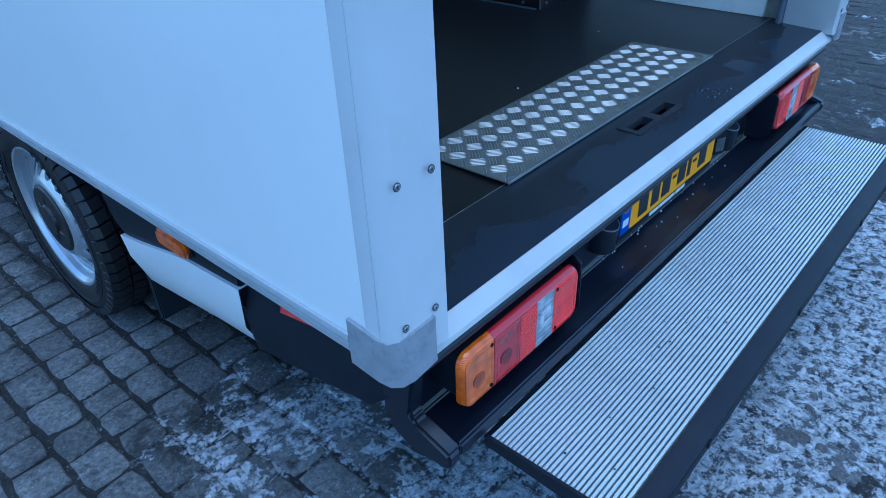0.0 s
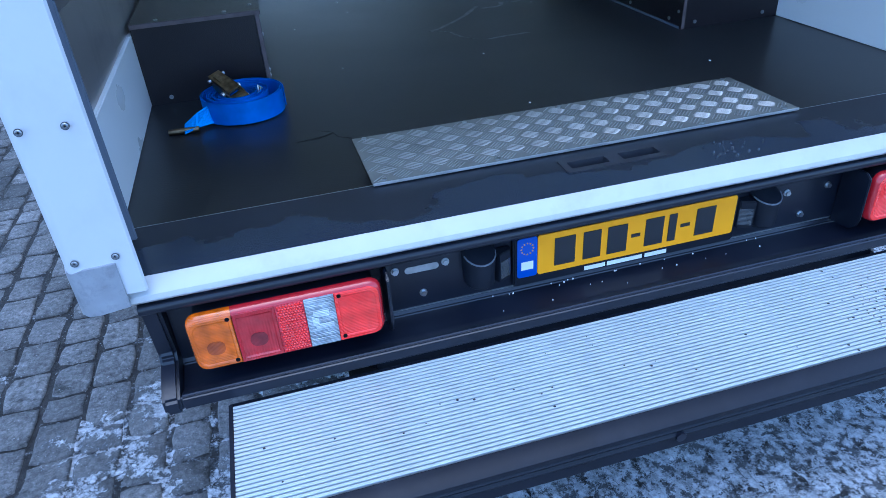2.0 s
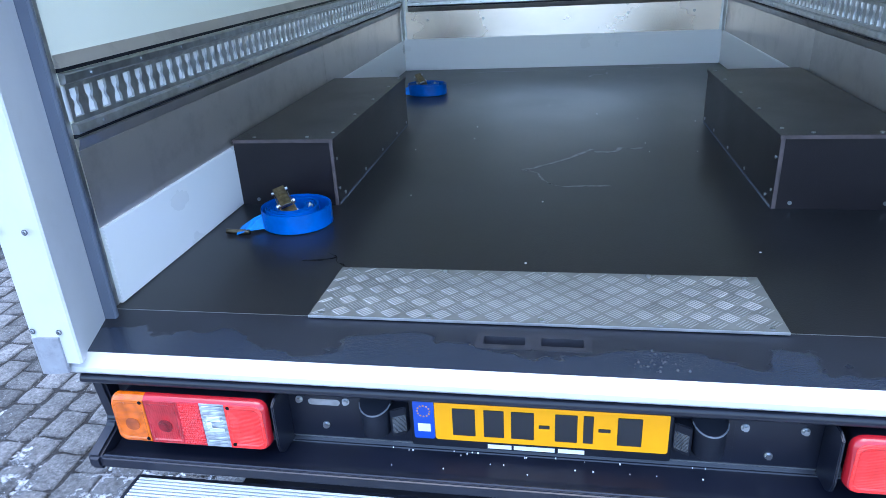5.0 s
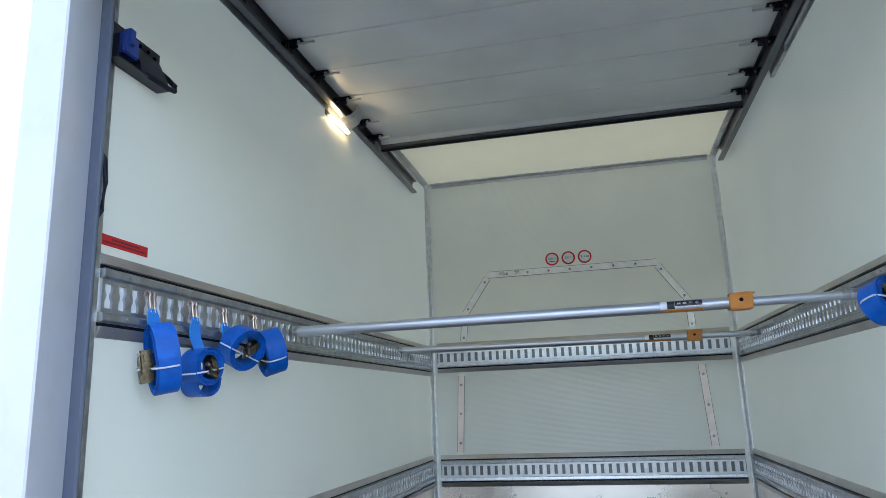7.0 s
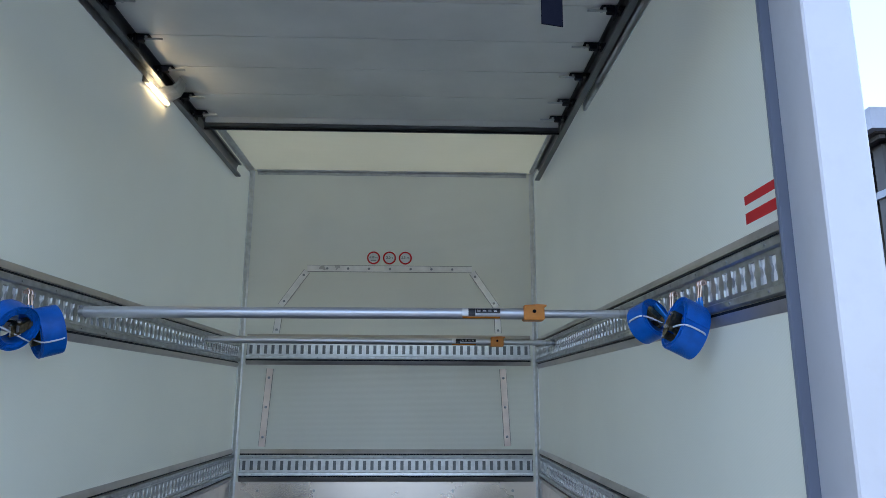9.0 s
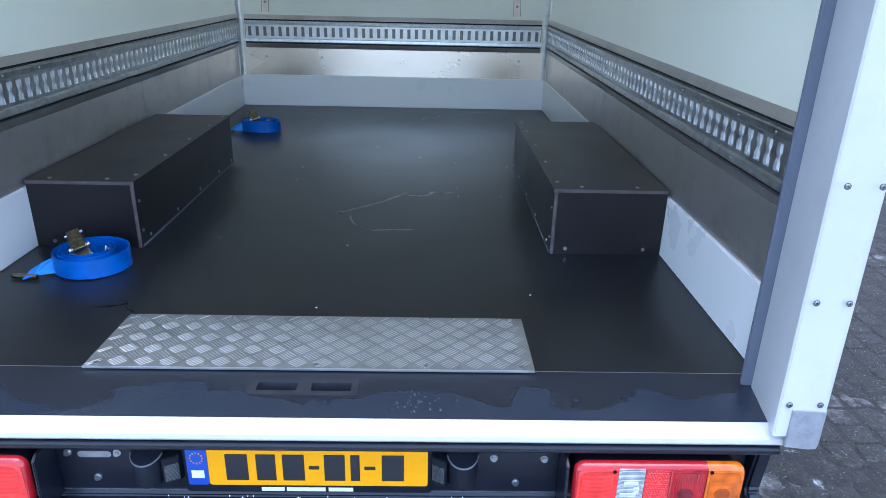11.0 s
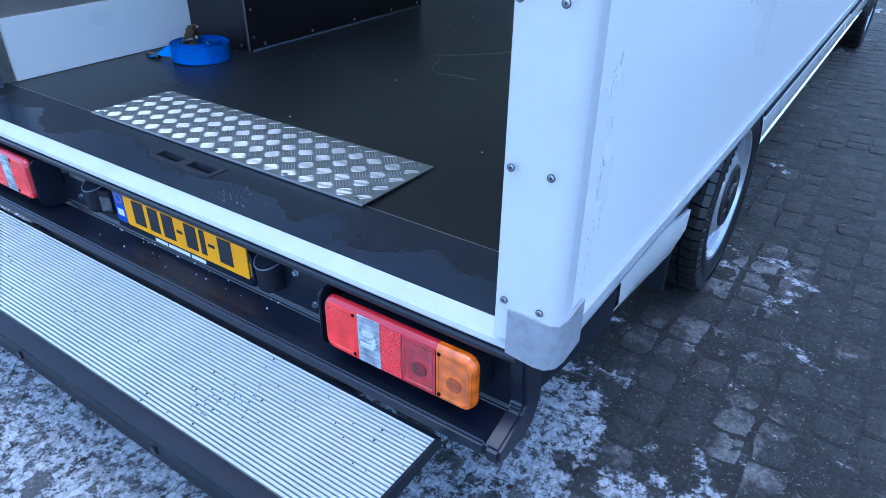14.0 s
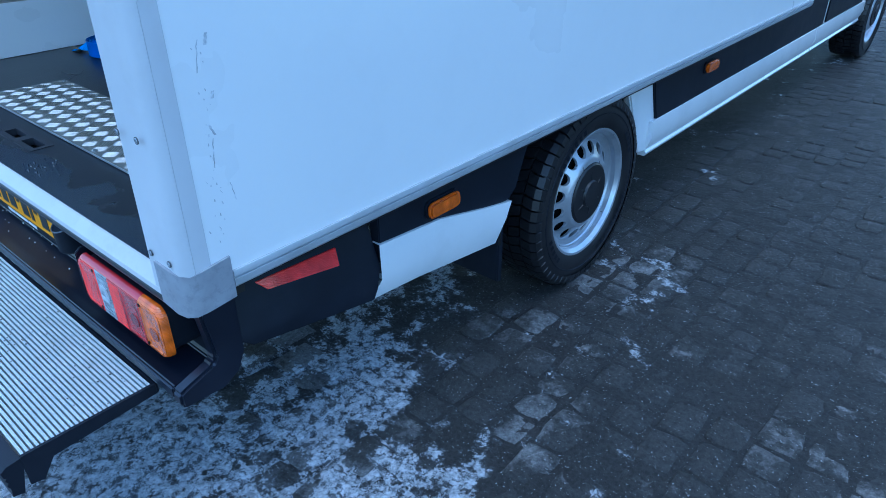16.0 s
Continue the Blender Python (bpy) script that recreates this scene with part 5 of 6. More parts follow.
for x0, x1 in ((-0.105, -0.055), (-0.05, 0.035), (0.042, 0.096)):
    bx(bm, x0, x1, 0.0708, 0.0716, 0.480, 0.490)
part("lettering_bar", bm, "paper", plate)

# fold-out step
step = tagged(empty("rear_step", van), "fold-out step with ribbed aluminium tread and black edges")
# base under the ribs, coloured dark as the grooves' shade
boxpart("tread_base", (-0.878, 0.856, -0.2862, -0.0198, 0.396, 0.405), "groove", step, "floor of the tread grooves, darkened for shade", 0.0)
n_rib, y_in, y_out = 28, -0.022, -0.284
pitch = (y_in - y_out) / n_rib
rib = None
for i in range(n_rib):
    m_ = pose(0, y_in - (i + 0.5) * pitch, 0.4051)
    if rib is None:
        bm = bmesh.new()
        prism(bm, [(-0.0031, 0.0), (-0.0029, 0.0145), (-0.0023, 0.0154), (0.0023, 0.0154), (0.0029, 0.0145), (0.0031, 0.0)], "x", -0.878, 0.856)
        rib = part("rib", bm, "tread", step, smooth=False)
        rib.matrix_basis = m_
    else:
        share(rib, "rib", step, m_)
bm = bmesh.new()
prism(bm, [(-0.2865, 0.419), (-0.312, 0.416), (-0.324, 0.408), (-0.322, 0.395), (-0.318, 0.392), (-0.322, 0.388), (-0.318, 0.380), (-0.322, 0.374), (-0.318, 0.366), (-0.320, 0.345), (-0.300, 0.340), (-0.2865, 0.395)], "x", -0.886, 0.864)
part("front_edge", bm, "black", step, "black ribbed rubber edge")
for i in range(90):
    cx_, cy_, sp = random.choice(((0.44, -0.20, 0.03), (0.47, -0.16, 0.03), (0.40, -0.22, 0.05), (0.1, -0.15, 0.3), (-0.5, -0.15, 0.25), (0.62, -0.10, 0.12)))
    px_, py_ = random.gauss(cx_, sp), random.gauss(cy_, min(sp, 0.05))
    if -0.87 < px_ < 0.85 and -0.28 < py_ < -0.03:
        k_ = math.floor((y_in - py_) / pitch)
        py_ = y_in - (k_ + 0.5) * pitch
        stud("dirt_speck", (px_, py_, 0.4206), (px_, py_, 0.4210), random.choice((0.0015, 0.002, 0.0028)), "ink", step, 6)
for x0, x1 in ((-0.886, -0.879), (0.857, 0.864)):
    bm = bmesh.new()
    prism(bm, [(-0.018, 0.421), (-0.2862, 0.421), (-0.2862, 0.350), (-0.262, 0.345), (-0.235, 0.385), (-0.018, 0.396)], "x", x0, x1)
    part("end_cap", bm, "black", step)
boxpart("back_edge", (-0.886, 0.864, -0.0195, -0.012, 0.396, 0.419), "black", step, "", 0.002)
for x in (-0.6, -0.1, 0.4):
    stud("bolt", (x, -0.320, 0.372), (x, -0.326, 0.372), 0.010, "blacksteel", step, 12)
for x in (-0.62, 0.60):
    bm = bmesh.new()
    bx(bm, x - 0.03, x + 0.03, -0.24, 0.35, 0.375, 0.402)
    bx(bm, x - 0.03, x + 0.03, 0.28, 0.35, 0.402, 0.62)
    part("support_arm", bm, "chassis", step, "", 0.004)

# chassis, axle and mud guards underneath
bm = bmesh.new()
for x in (-0.43, 0.43):
    bx(bm, x - 0.04, x + 0.04, 0.10, 6.4, 0.48, 0.62)
for y in (0.14, 0.8, 2.2, 3.4, 4.6):
    bx(bm, -0.95, 0.95, y - 0.04, y + 0.04, 0.56, 0.655)
part("chassis_frame", bm, "chassis", van, "dark dirty chassis frame", 0.0)
bm = bmesh.new()
rod(bm, (-0.85, 1.537, 0.345), (0.85, 1.537, 0.345), 0.06, 16)
bx(bm, -0.16, 0.12, 1.40, 1.68, 0.22, 0.46)
part("rear_axle", bm, "chassis", van, "", 0.0)
boxpart("under_floor", (-0.985, 0.985, 0.105, 3.65, 0.640, 0.664), "chassis", van, "", 0.0)


def wheel(s, y, name="wheel"):
    """Steel wheel: ribbed tyre, silver rim with round holes, black hub cap."""
    w = tagged(empty(name, van), "silver steel wheel with a black winter tyre")
    w.matrix_basis = pose(s * (0.915 if s < 0 else 0.903), y, 0.348)
    bm = bmesh.new()
    prof = [(0.213, 0.075), (0.220, 0.092), (0.232, 0.103), (0.262, 0.113), (0.300, 0.112), (0.320, 0.104), (0.328, 0.092), (0.329, 0.080), (0.329, -0.080), (0.320, -0.104), (0.300, -0.112), (0.225, -0.10), (0.213, -0.075)]
    lathe(bm, prof, (0, 0, 0), 72, "x", s)
    tyre = part("tyre", bm, "rubber", w, "black winter tyre")
    nb = 56
    rest = bmesh.new()
    for x0, x1, tw, sk in ((0.052, 0.108, 0.0160, 0.003), (0.003, 0.047, 0.0160, -0.006), (-0.047, -0.003, 0.0160, 0.006), (-0.106, -0.052, 0.0160, -0.003)):
        one = None
        for i in range(nb):
            rot = Matrix.Rotation(2 * math.pi * i / nb, 4, 'X')
            apart = x1 > 0.05 and y < 3
            bm = bmesh.new() if apart else rest
            if apart and one is not None:
                share(one, "tread_block", w, rot)
                continue
            turn = Matrix.Identity(4) if apart else rot
            rows = ((x0, 0.322, 0.348), (min(x1, 0.088), 0.322, 0.348), (x1, 0.318, 0.338)) if x1 > 0.1 else ((x0, 0.322, 0.348 if x0 > -0.1 else 0.340), (x1, 0.322, 0.348))
            vs = [bm.verts.new(turn @ Vector((s * x, t + sk * (1 if k == 0 else -1), r))) for k, (x, r0, r1) in enumerate(rows) for t in (-tw, tw) for r in (r0, r1)]
            if x1 > 0.1:
                vs += [bm.verts.new(turn @ Vector((s * 0.1125, t - sk, r))) for t in (-tw * 0.85, tw * 0.85) for r in (0.310, 0.320)]
            for k in range(len(vs) // 4 - 1):
                a = [v for v in vs[4 * k:4 * k + 8]]
                for f in ((0, 4, 5, 1), (2, 3, 7, 6), (1, 5, 7, 3)):
                    bm.faces.new([a[q] for q in f])
            bm.faces.new([vs[q] for q in (0, 1, 3, 2)])
            bm.faces.new([vs[q - 4] for q in (0, 1, 3, 2)])
            if apart:
                one = part("tread_block", bm, "rubber", w, smooth=False)
    tagged(part("tread_rest", rest, "rubber", w, smooth=False), "remaining tread blocks of the tyre", kind="stuff")
    # raised sidewall marks
    bm = bmesh.new()
    lathe(bm, [(0.2855, 0.1120), (0.2865, 0.1142), (0.2885, 0.1142), (0.2895, 0.1118)], (0, 0, 0), 72, "x", s)
    for a0, a1 in ((20, 60), (110, 135), (200, 250), (290, 310)):
        for a in range(a0, a1, 6):
            rot = Matrix.Rotation(radians(a), 4, 'X')
            vs = [bm.verts.new(rot @ Vector((s * (0.1152 if r < 0.27 else 0.1148), t, r))) for r in (0.258, 0.276) for t in (-0.008, 0.008)]
            bm.faces.new((vs[0], vs[1], vs[3], vs[2]))
    tagged(part("sidewall_relief", bm, "black", w), "raised moulding on the tyre sidewall", kind="stuff")
    # rim
    bm = bmesh.new()
    lathe(bm, [(0.214, 0.088), (0.225, 0.102), (0.233, 0.104), (0.236, 0.101), (0.234, 0.094), (0.222, 0.082), (0.213, 0.075), (0.213, -0.07)], (0, 0, 0), 72, "x", s)
    lathe(bm, [(0.214, 0.088), (0.2125, 0.072), (0.207, 0.070), (0.204, 0.066), (0.197, 0.064), (0.193, 0.061), (0.186, 0.0595)], (0, 0, 0), 72, "x", s)
    rim = part("rim", bm, "rim", w, "silver painted steel rim")
    # disc with hand holes
    bm = bmesh.new()
    nh, sub = 16, 8
    n = nh * sub
    def ring(r, h):
        return [bm.verts.new((s * h, r * math.cos(2 * math.pi * i / n), r * math.sin(2 * math.pi * i / n))) for i in range(n)]
    r_out, r_in = ring(0.187, 0.060), ring(0.135, 0.090)
    hole_f, hole_b = [], []
    for k in range(nh):
        ac = 2 * math.pi * (k + 0.5) / nh
        for dep, store in ((0.0, hole_f), (-0.010, hole_b)):
            store.append([])
            for q in range(2 * sub):
                t = 2 * math.pi * q / (2 * sub)
                # q runs: first half along the outer side, second half along the inner
                rr = 0.160 + 0.0215 * math.sin(t)
                aa = ac - 0.0215 / 0.160 * math.cos(t)
                hh = 0.060 + (0.187 - rr) / 0.052 * 0.030 + dep
                store[-1].append(bm.verts.new((s * hh, rr * math.cos(aa), rr * math.sin(aa))))
    for k in range(nh):
        hf, hb = hole_f[k], hole_b[k]
        o = [r_out[(k * sub + i) % n] for i in range(sub + 1)]
        inn = [r_in[(k * sub + i) % n] for i in range(sub + 1)]
        top = [hf[i] for i in range(sub + 1)]
        bot = [hf[(2 * sub - i) % (2 * sub)] for i in range(sub + 1)]
        for i in range(sub):
            bm.faces.new((o[i], o[i + 1], top[i + 1], top[i]))
            bm.faces.new((inn[i], inn[i + 1], bot[i + 1], bot[i]))
        for i in range(2 * sub):
            j = (i + 1) % (2 * sub)
            bm.faces.new((hf[i], hf[j], hb[j], hb[i]))
    for k in range(nh):
        # webs between neighbouring holes
        a, b = hole_f[k], hole_f[(k + 1) % nh]
        bm.faces.new((r_out[((k + 1) * sub) % n], b[0], r_in[((k + 1) * sub) % n], a[sub]))
    lathe(bm, [(0.135, 0.090), (0.125, 0.098), (0.112, 0.100), (0.102, 0.094), (0.098, 0.080), (0.0, 0.0775)], (0, 0, 0), n, "x", s)
    part("disc", bm, "rim", w, "silver disc with round hand holes")
    bm = bmesh.new()
    lathe(bm, [(0.1864, 0.034), (0.135, 0.060), (0.0, 0.0600)], (0, 0, 0), 48, "x", s)
    # black cup: shade behind the hand holes is put into its colour
    part("brake_drum", bm, "shade_black", w)
    bm = bmesh.new()
    lathe(bm, [(0.111, 0.0975), (0.111, 0.102), (0.104, 0.107), (0.050, 0.108), (0.046, 0.116), (0.0, 0.118)], (0, 0, 0), 48, "x", s)
    for k in range(6):
        rot = Matrix.Rotation(2 * math.pi * k / 6, 4, 'X')
        vs = [bm.verts.new(rot @ Vector((s * h, t, r))) for h, r in ((0.1095, 0.052), (0.1045, 0.084)) for t in (-0.003, 0.003)]
        us = [bm.verts.new(rot @ Vector((s * (h + 0.003), t, r))) for h, r in ((0.1095, 0.054), (0.1045, 0.082)) for t in (-0.002, 0.002)]
        bm.faces.new((us[0], us[1], us[3], us[2]))
        for i, j in ((0, 1), (1, 3), (3, 2), (2, 0)):
            bm.faces.new((vs[i], vs[j], us[j], us[i]))
    part("hub_cap", bm, "hubcap", w, "black plastic hub cap")
    return w


for s in (-1, 1):
    wheel(s, 1.580 if s < 0 else 1.538)
    wheel(s, 5.80)

# side skirts
AX = 1.537
for s in (-1, 1):
    def sx(a, b):
        a, b = a + OUT[s], b + OUT[s]
        return min(s * a, s * b), max(s * a, s * b)
    bm = bmesh.new()
    # its outer face leans in towards the top
    def lean(z, d=0.0):
        return s * (0.984 + d + OUT[s] - max(0.0, z - 0.50) * 0.36)
    edge = [(0.10, 0.66), (0.32, 0.66), (0.54, 0.66), (0.54, 0.50), (0.528, 0.44), (0.512, 0.412), (0.327, 0.446), (0.16, 0.478), (0.11, 0.52)]
    fr, ba = [bm.verts.new((lean(z), y, z)) for y, z in edge], [bm.verts.new((s * (0.90 + OUT[s]), y, z)) for y, z in edge]
    mid_ = [bm.verts.new((lean(0.50), y, 0.50)) for y in (0.14, 0.33)]
    bm.faces.new((fr[0], fr[1], mid_[1], mid_[0], fr[8]))
    bm.faces.new((fr[1], fr[2], fr[3], mid_[1]))
    bm.faces.new((mid_[0], mid_[1], fr[3], fr[4], fr[5], fr[6], fr[7], fr[8]))
    bm.faces.new(ba)
    for k in range(9):
        bm.faces.new((fr[k], fr[(k + 1) % 9], ba[(k + 1) % 9], ba[k]))
    corner = part("bumper_corner", bm, "black", van, "black plastic rear bumper corner", 0.004)
    bm = bmesh.new()
    red_ = [(0.205, 0.602), (0.228, 0.577), (0.421, 0.551), (0.426, 0.592)]
    outer_, inner_ = [bm.verts.new((lean(z, 0.004), y, z)) for y, z in red_], [bm.verts.new((lean(z, -0.004), y, z)) for y, z in red_]
    bm.faces.new(outer_)
    bm.faces.new(inner_)
    for k in range(4):
        bm.faces.new((outer_[k], outer_[(k + 1) % 4], inner_[(k + 1) % 4], inner_[k]))
    part("side_reflector", bm, "reflector", corner, "red side reflector", 0.001)
    bm = bmesh.new()
    prism(bm, [(0.544, 0.66), (1.19, 0.66), (1.16, 0.60), (1.12, 0.505), (1.08, 0.480), (0.544, 0.505)], "x", *sx(0.945, 0.978))
    skirt = part("side_skirt", bm, "black", van, "black plastic skirt panel behind the wheel", 0.003)
    # two-plane white panel
    bm = bmesh.new()
    up = [(0.536, 0.562), (0.76, 0.545), (0.975, 0.498), (1.092, 0.477)]
    mid = [(0.535, 0.465), (0.76, 0.460), (0.98, 0.442), (1.060, 0.428)]
    low = [(0.514, 0.402), (0.70, 0.386), (0.90, 0.360), (1.045, 0.342)]
    rows_ = [[bm.verts.new((s * (x + OUT[s]), y, z)) for y, z in row] for row, x in ((up, 0.986), (mid, 0.990), (low, 0.964))]
    back_ = [[bm.verts.new((s * (x + OUT[s] - 0.03), y, z)) for y, z in row] for row, x in ((up, 0.986), (low, 0.964))]
    for a, b in ((rows_[0], rows_[1]), (rows_[1], rows_[2]), (rows_[2], back_[1]), (back_[0], rows_[0])):
        for i in range(3):
            bm.faces.new((a[i], a[i + 1], b[i + 1], b[i]))
    part("white_panel", bm, "vanwhite", skirt, "white lacquered lower panel", 0.0)
    for my in (0.773, 2.569):
        mk = tagged(empty("side_marker", van), "amber side marker lamp")
        bm = bmesh.new()
        prism(bm, outline(my - 0.066, my + 0.066, 0.560, 0.612, 0.018), "x", *sx(0.978, 0.984))
        part("marker_base", bm, "black", mk)
        bm = bmesh.new()
        prism(bm, outline(my - 0.062, my + 0.062, 0.563, 0.609, 0.018), "x", *sx(0.984, 1.0))
        part("marker_lens", bm, "lens_amber", mk, "amber ribbed lens", 0.006)
    # wheel arch
    bm = bmesh.new()
    pts_o = [(AX + 0.46 * math.cos(radians(a)), 0.345 + 0.42 * math.sin(radians(a))) for a in range(-8, 189, 12)]
    pts_o = [(y, min(z, 0.655)) for y, z in pts_o]
    ring0 = [bm.verts.new((s * 0.96, y, z)) for y, z in pts_o]
    ring1 = [bm.verts.new((s * 0.62, y, z)) for y, z in pts_o]
    for i in range(len(pts_o) - 1):
        bm.faces.new((ring0[i], ring0[i + 1], ring1[i + 1], ring1[i]))
    part("wheel_arch_liner", bm, "chassis", van, "dark wheel arch liner")
    bm = bmesh.new()
    prism(bm, [(1.075, 0.64), (1.10, 0.64), (1.10, 0.17), (1.075, 0.18)], "x", *sx(0.70, 0.955))
    part("mud_flap", bm, "black", van, "black mud flap", 0.004)
    # panel ahead of the wheel and long sill
    bm = bmesh.new()
    prism(bm, [(1.83, 0.66), (1.90, 0.52), (1.965, 0.40), (1.98, 0.352), (2.06, 0.340), (2.13, 0.46), (2.13, 0.66)], "x", *sx(0.93, 0.965))
    part("arch_front_panel", bm, "vanwhite", van, "white panel ahead of the rear wheel", 0.006)
    bm = bmesh.new()
    prism(bm, [(2.12, 0.66), (4.40, 0.66), (4.40, 0.455), (2.24, 0.458), (2.16, 0.440), (2.10, 0.445), (2.04, 0.60), (2.02, 0.66)], "x", *sx(0.93, 0.976))
    part("side_skirt", bm, "black", van, "black plastic skirt panel ahead of the wheel", 0.004)
    bm = bmesh.new()
    prism(bm, [(s * 0.93, 0.468), (s * 0.980, 0.468), (s * 0.986, 0.40), (s * 0.965, 0.342), (s * 0.972, 0.334), (s * 0.965, 0.318), (s * 0.90, 0.318)], "y", 2.05, 4.26)
    part("sill_panel", bm, "vanwhite", van, "white lacquered sill panel", 0.002)
    bm = bmesh.new()
    prism(bm, [(s * 0.93, 0.468), (s * 0.980, 0.468), (s * 0.986, 0.40), (s * 0.965, 0.342), (s * 0.972, 0.334), (s * 0.965, 0.318), (s * 0.90, 0.318)], "y", 4.275, 5.50)
    part("sill_panel", bm, "vanwhite", van, "white lacquered sill panel", 0.002)
    # cab side
    bm = bmesh.new()
    prism(bm, [(4.41, 0.66), (4.41, 0.470), (5.36, 0.470), (5.34, 0.62), (5.42, 0.78), (5.60, 0.88), (5.85, 0.90), (6.10, 0.85), (6.24, 0.68), (6.28, 0.45), (6.60, 0.45), (6.62, 1.0), (6.35, 1.25), (5.9, 1.32), (4.41, 1.32)], "x", *sx(0.93, 0.975))
    cabside = part("cab_side", bm, "vanwhite", van, "white cab side with black lower trim", 0.006)
    boxpart("cab_trim", (*sx(0.976, 0.984), 4.42, 5.33, 0.475, 0.64), "black", cabside, "black plastic trim", 0.004)
    boxpart("cab_marker", (*sx(0.985, 0.995), 5.02, 5.10, 0.60, 0.635), "lens_amber", cabside, "amber side marker lens", 0.003)
    bm = bmesh.new()
    prism(bm, [(5.8 + 0.43 * math.cos(radians(a)), 0.40 + 0.45 * math.sin(radians(a))) for a in range(0, 181, 15)], "x", *sx(0.55, 0.93))
    # solid black filling stands in for the shade inside the front arch
    part("wheel_arch_liner", bm, "shade_black", van)
bm = bmesh.new()
prism(bm, [(3.68, 0.66), (3.68, 2.55), (4.6, 2.55), (5.5, 1.95), (5.95, 1.33), (6.6, 1.1), (6.68, 0.4), (6.2, 0.4), (6.2, 0.66)], "x", -0.92, 0.92)
part("cab_body", bm, "vanwhite", van, "white van cab", 0.02)


# ---- lashing straps and bars ----
def coil_path(rx, rz, turns, gap=0.0035, n=40, start=0.0):
    pts = []
    total = int(turns * n)
    for i in range(total + 1):
        a = start + 2 * math.pi * i / n
        k = gap * i / n
        pts.append(((rx - k) * math.cos(a), (rz - k) * math.sin(a)))
    return pts


def ratchet(parent, m):
    """Pressed steel ratchet: two cheeks, handle, spindle, bolts."""
    rt = empty("ratchet", parent)
    rt.matrix_basis = m
    tagged(rt, "yellow-zinc steel ratchet")
    bm = bmesh.new()
    for x in (-0.026, 0.024):
        prism(bm, [(-0.055, -0.008), (-0.02, -0.016), (0.03, -0.012), (0.055, 0.0), (0.05, 0.014), (0.02, 0.02), (-0.03, 0.016), (-0.055, 0.006)], "x", x, x + 0.002)
    bx(bm, -0.026, 0.026, -0.055, -0.02, 0.006, 0.008)
    part("cheek", bm, "brass", rt, "", 0.0008)
    bm = bmesh.new()
    bx(bm, -0.021, 0.021, -0.02, 0.075, 0.020, 0.0225)
    bx(bm, -0.021, -0.019, -0.02, 0.075, 0.008, 0.0225)
    bx(bm, 0.019, 0.021, -0.02, 0.075, 0.008, 0.0225)
    bx(bm, -0.012, 0.012, 0.03, 0.06, 0.023, 0.027)
    part("handle", bm, "brass", rt, "", 0.001)
    bm = bmesh.new()
    rod(bm, (-0.034, 0.0, 0.004), (0.034, 0.0, 0.004), 0.009, 14)
    part("spindle", bm, "zinc", rt)
    bm = bmesh.new()
    rod(bm, (-0.03, -0.045, -0.001), (0.03, -0.045, -0.001), 0.0045, 10)
    part("frame_pin", bm, "zinc", rt)
    bm = bmesh.new()
    rod(bm, (-0.03, 0.062, 0.014), (0.03, 0.062, 0.014), 0.005, 10)
    part("handle_pin", bm, "zinc", rt)


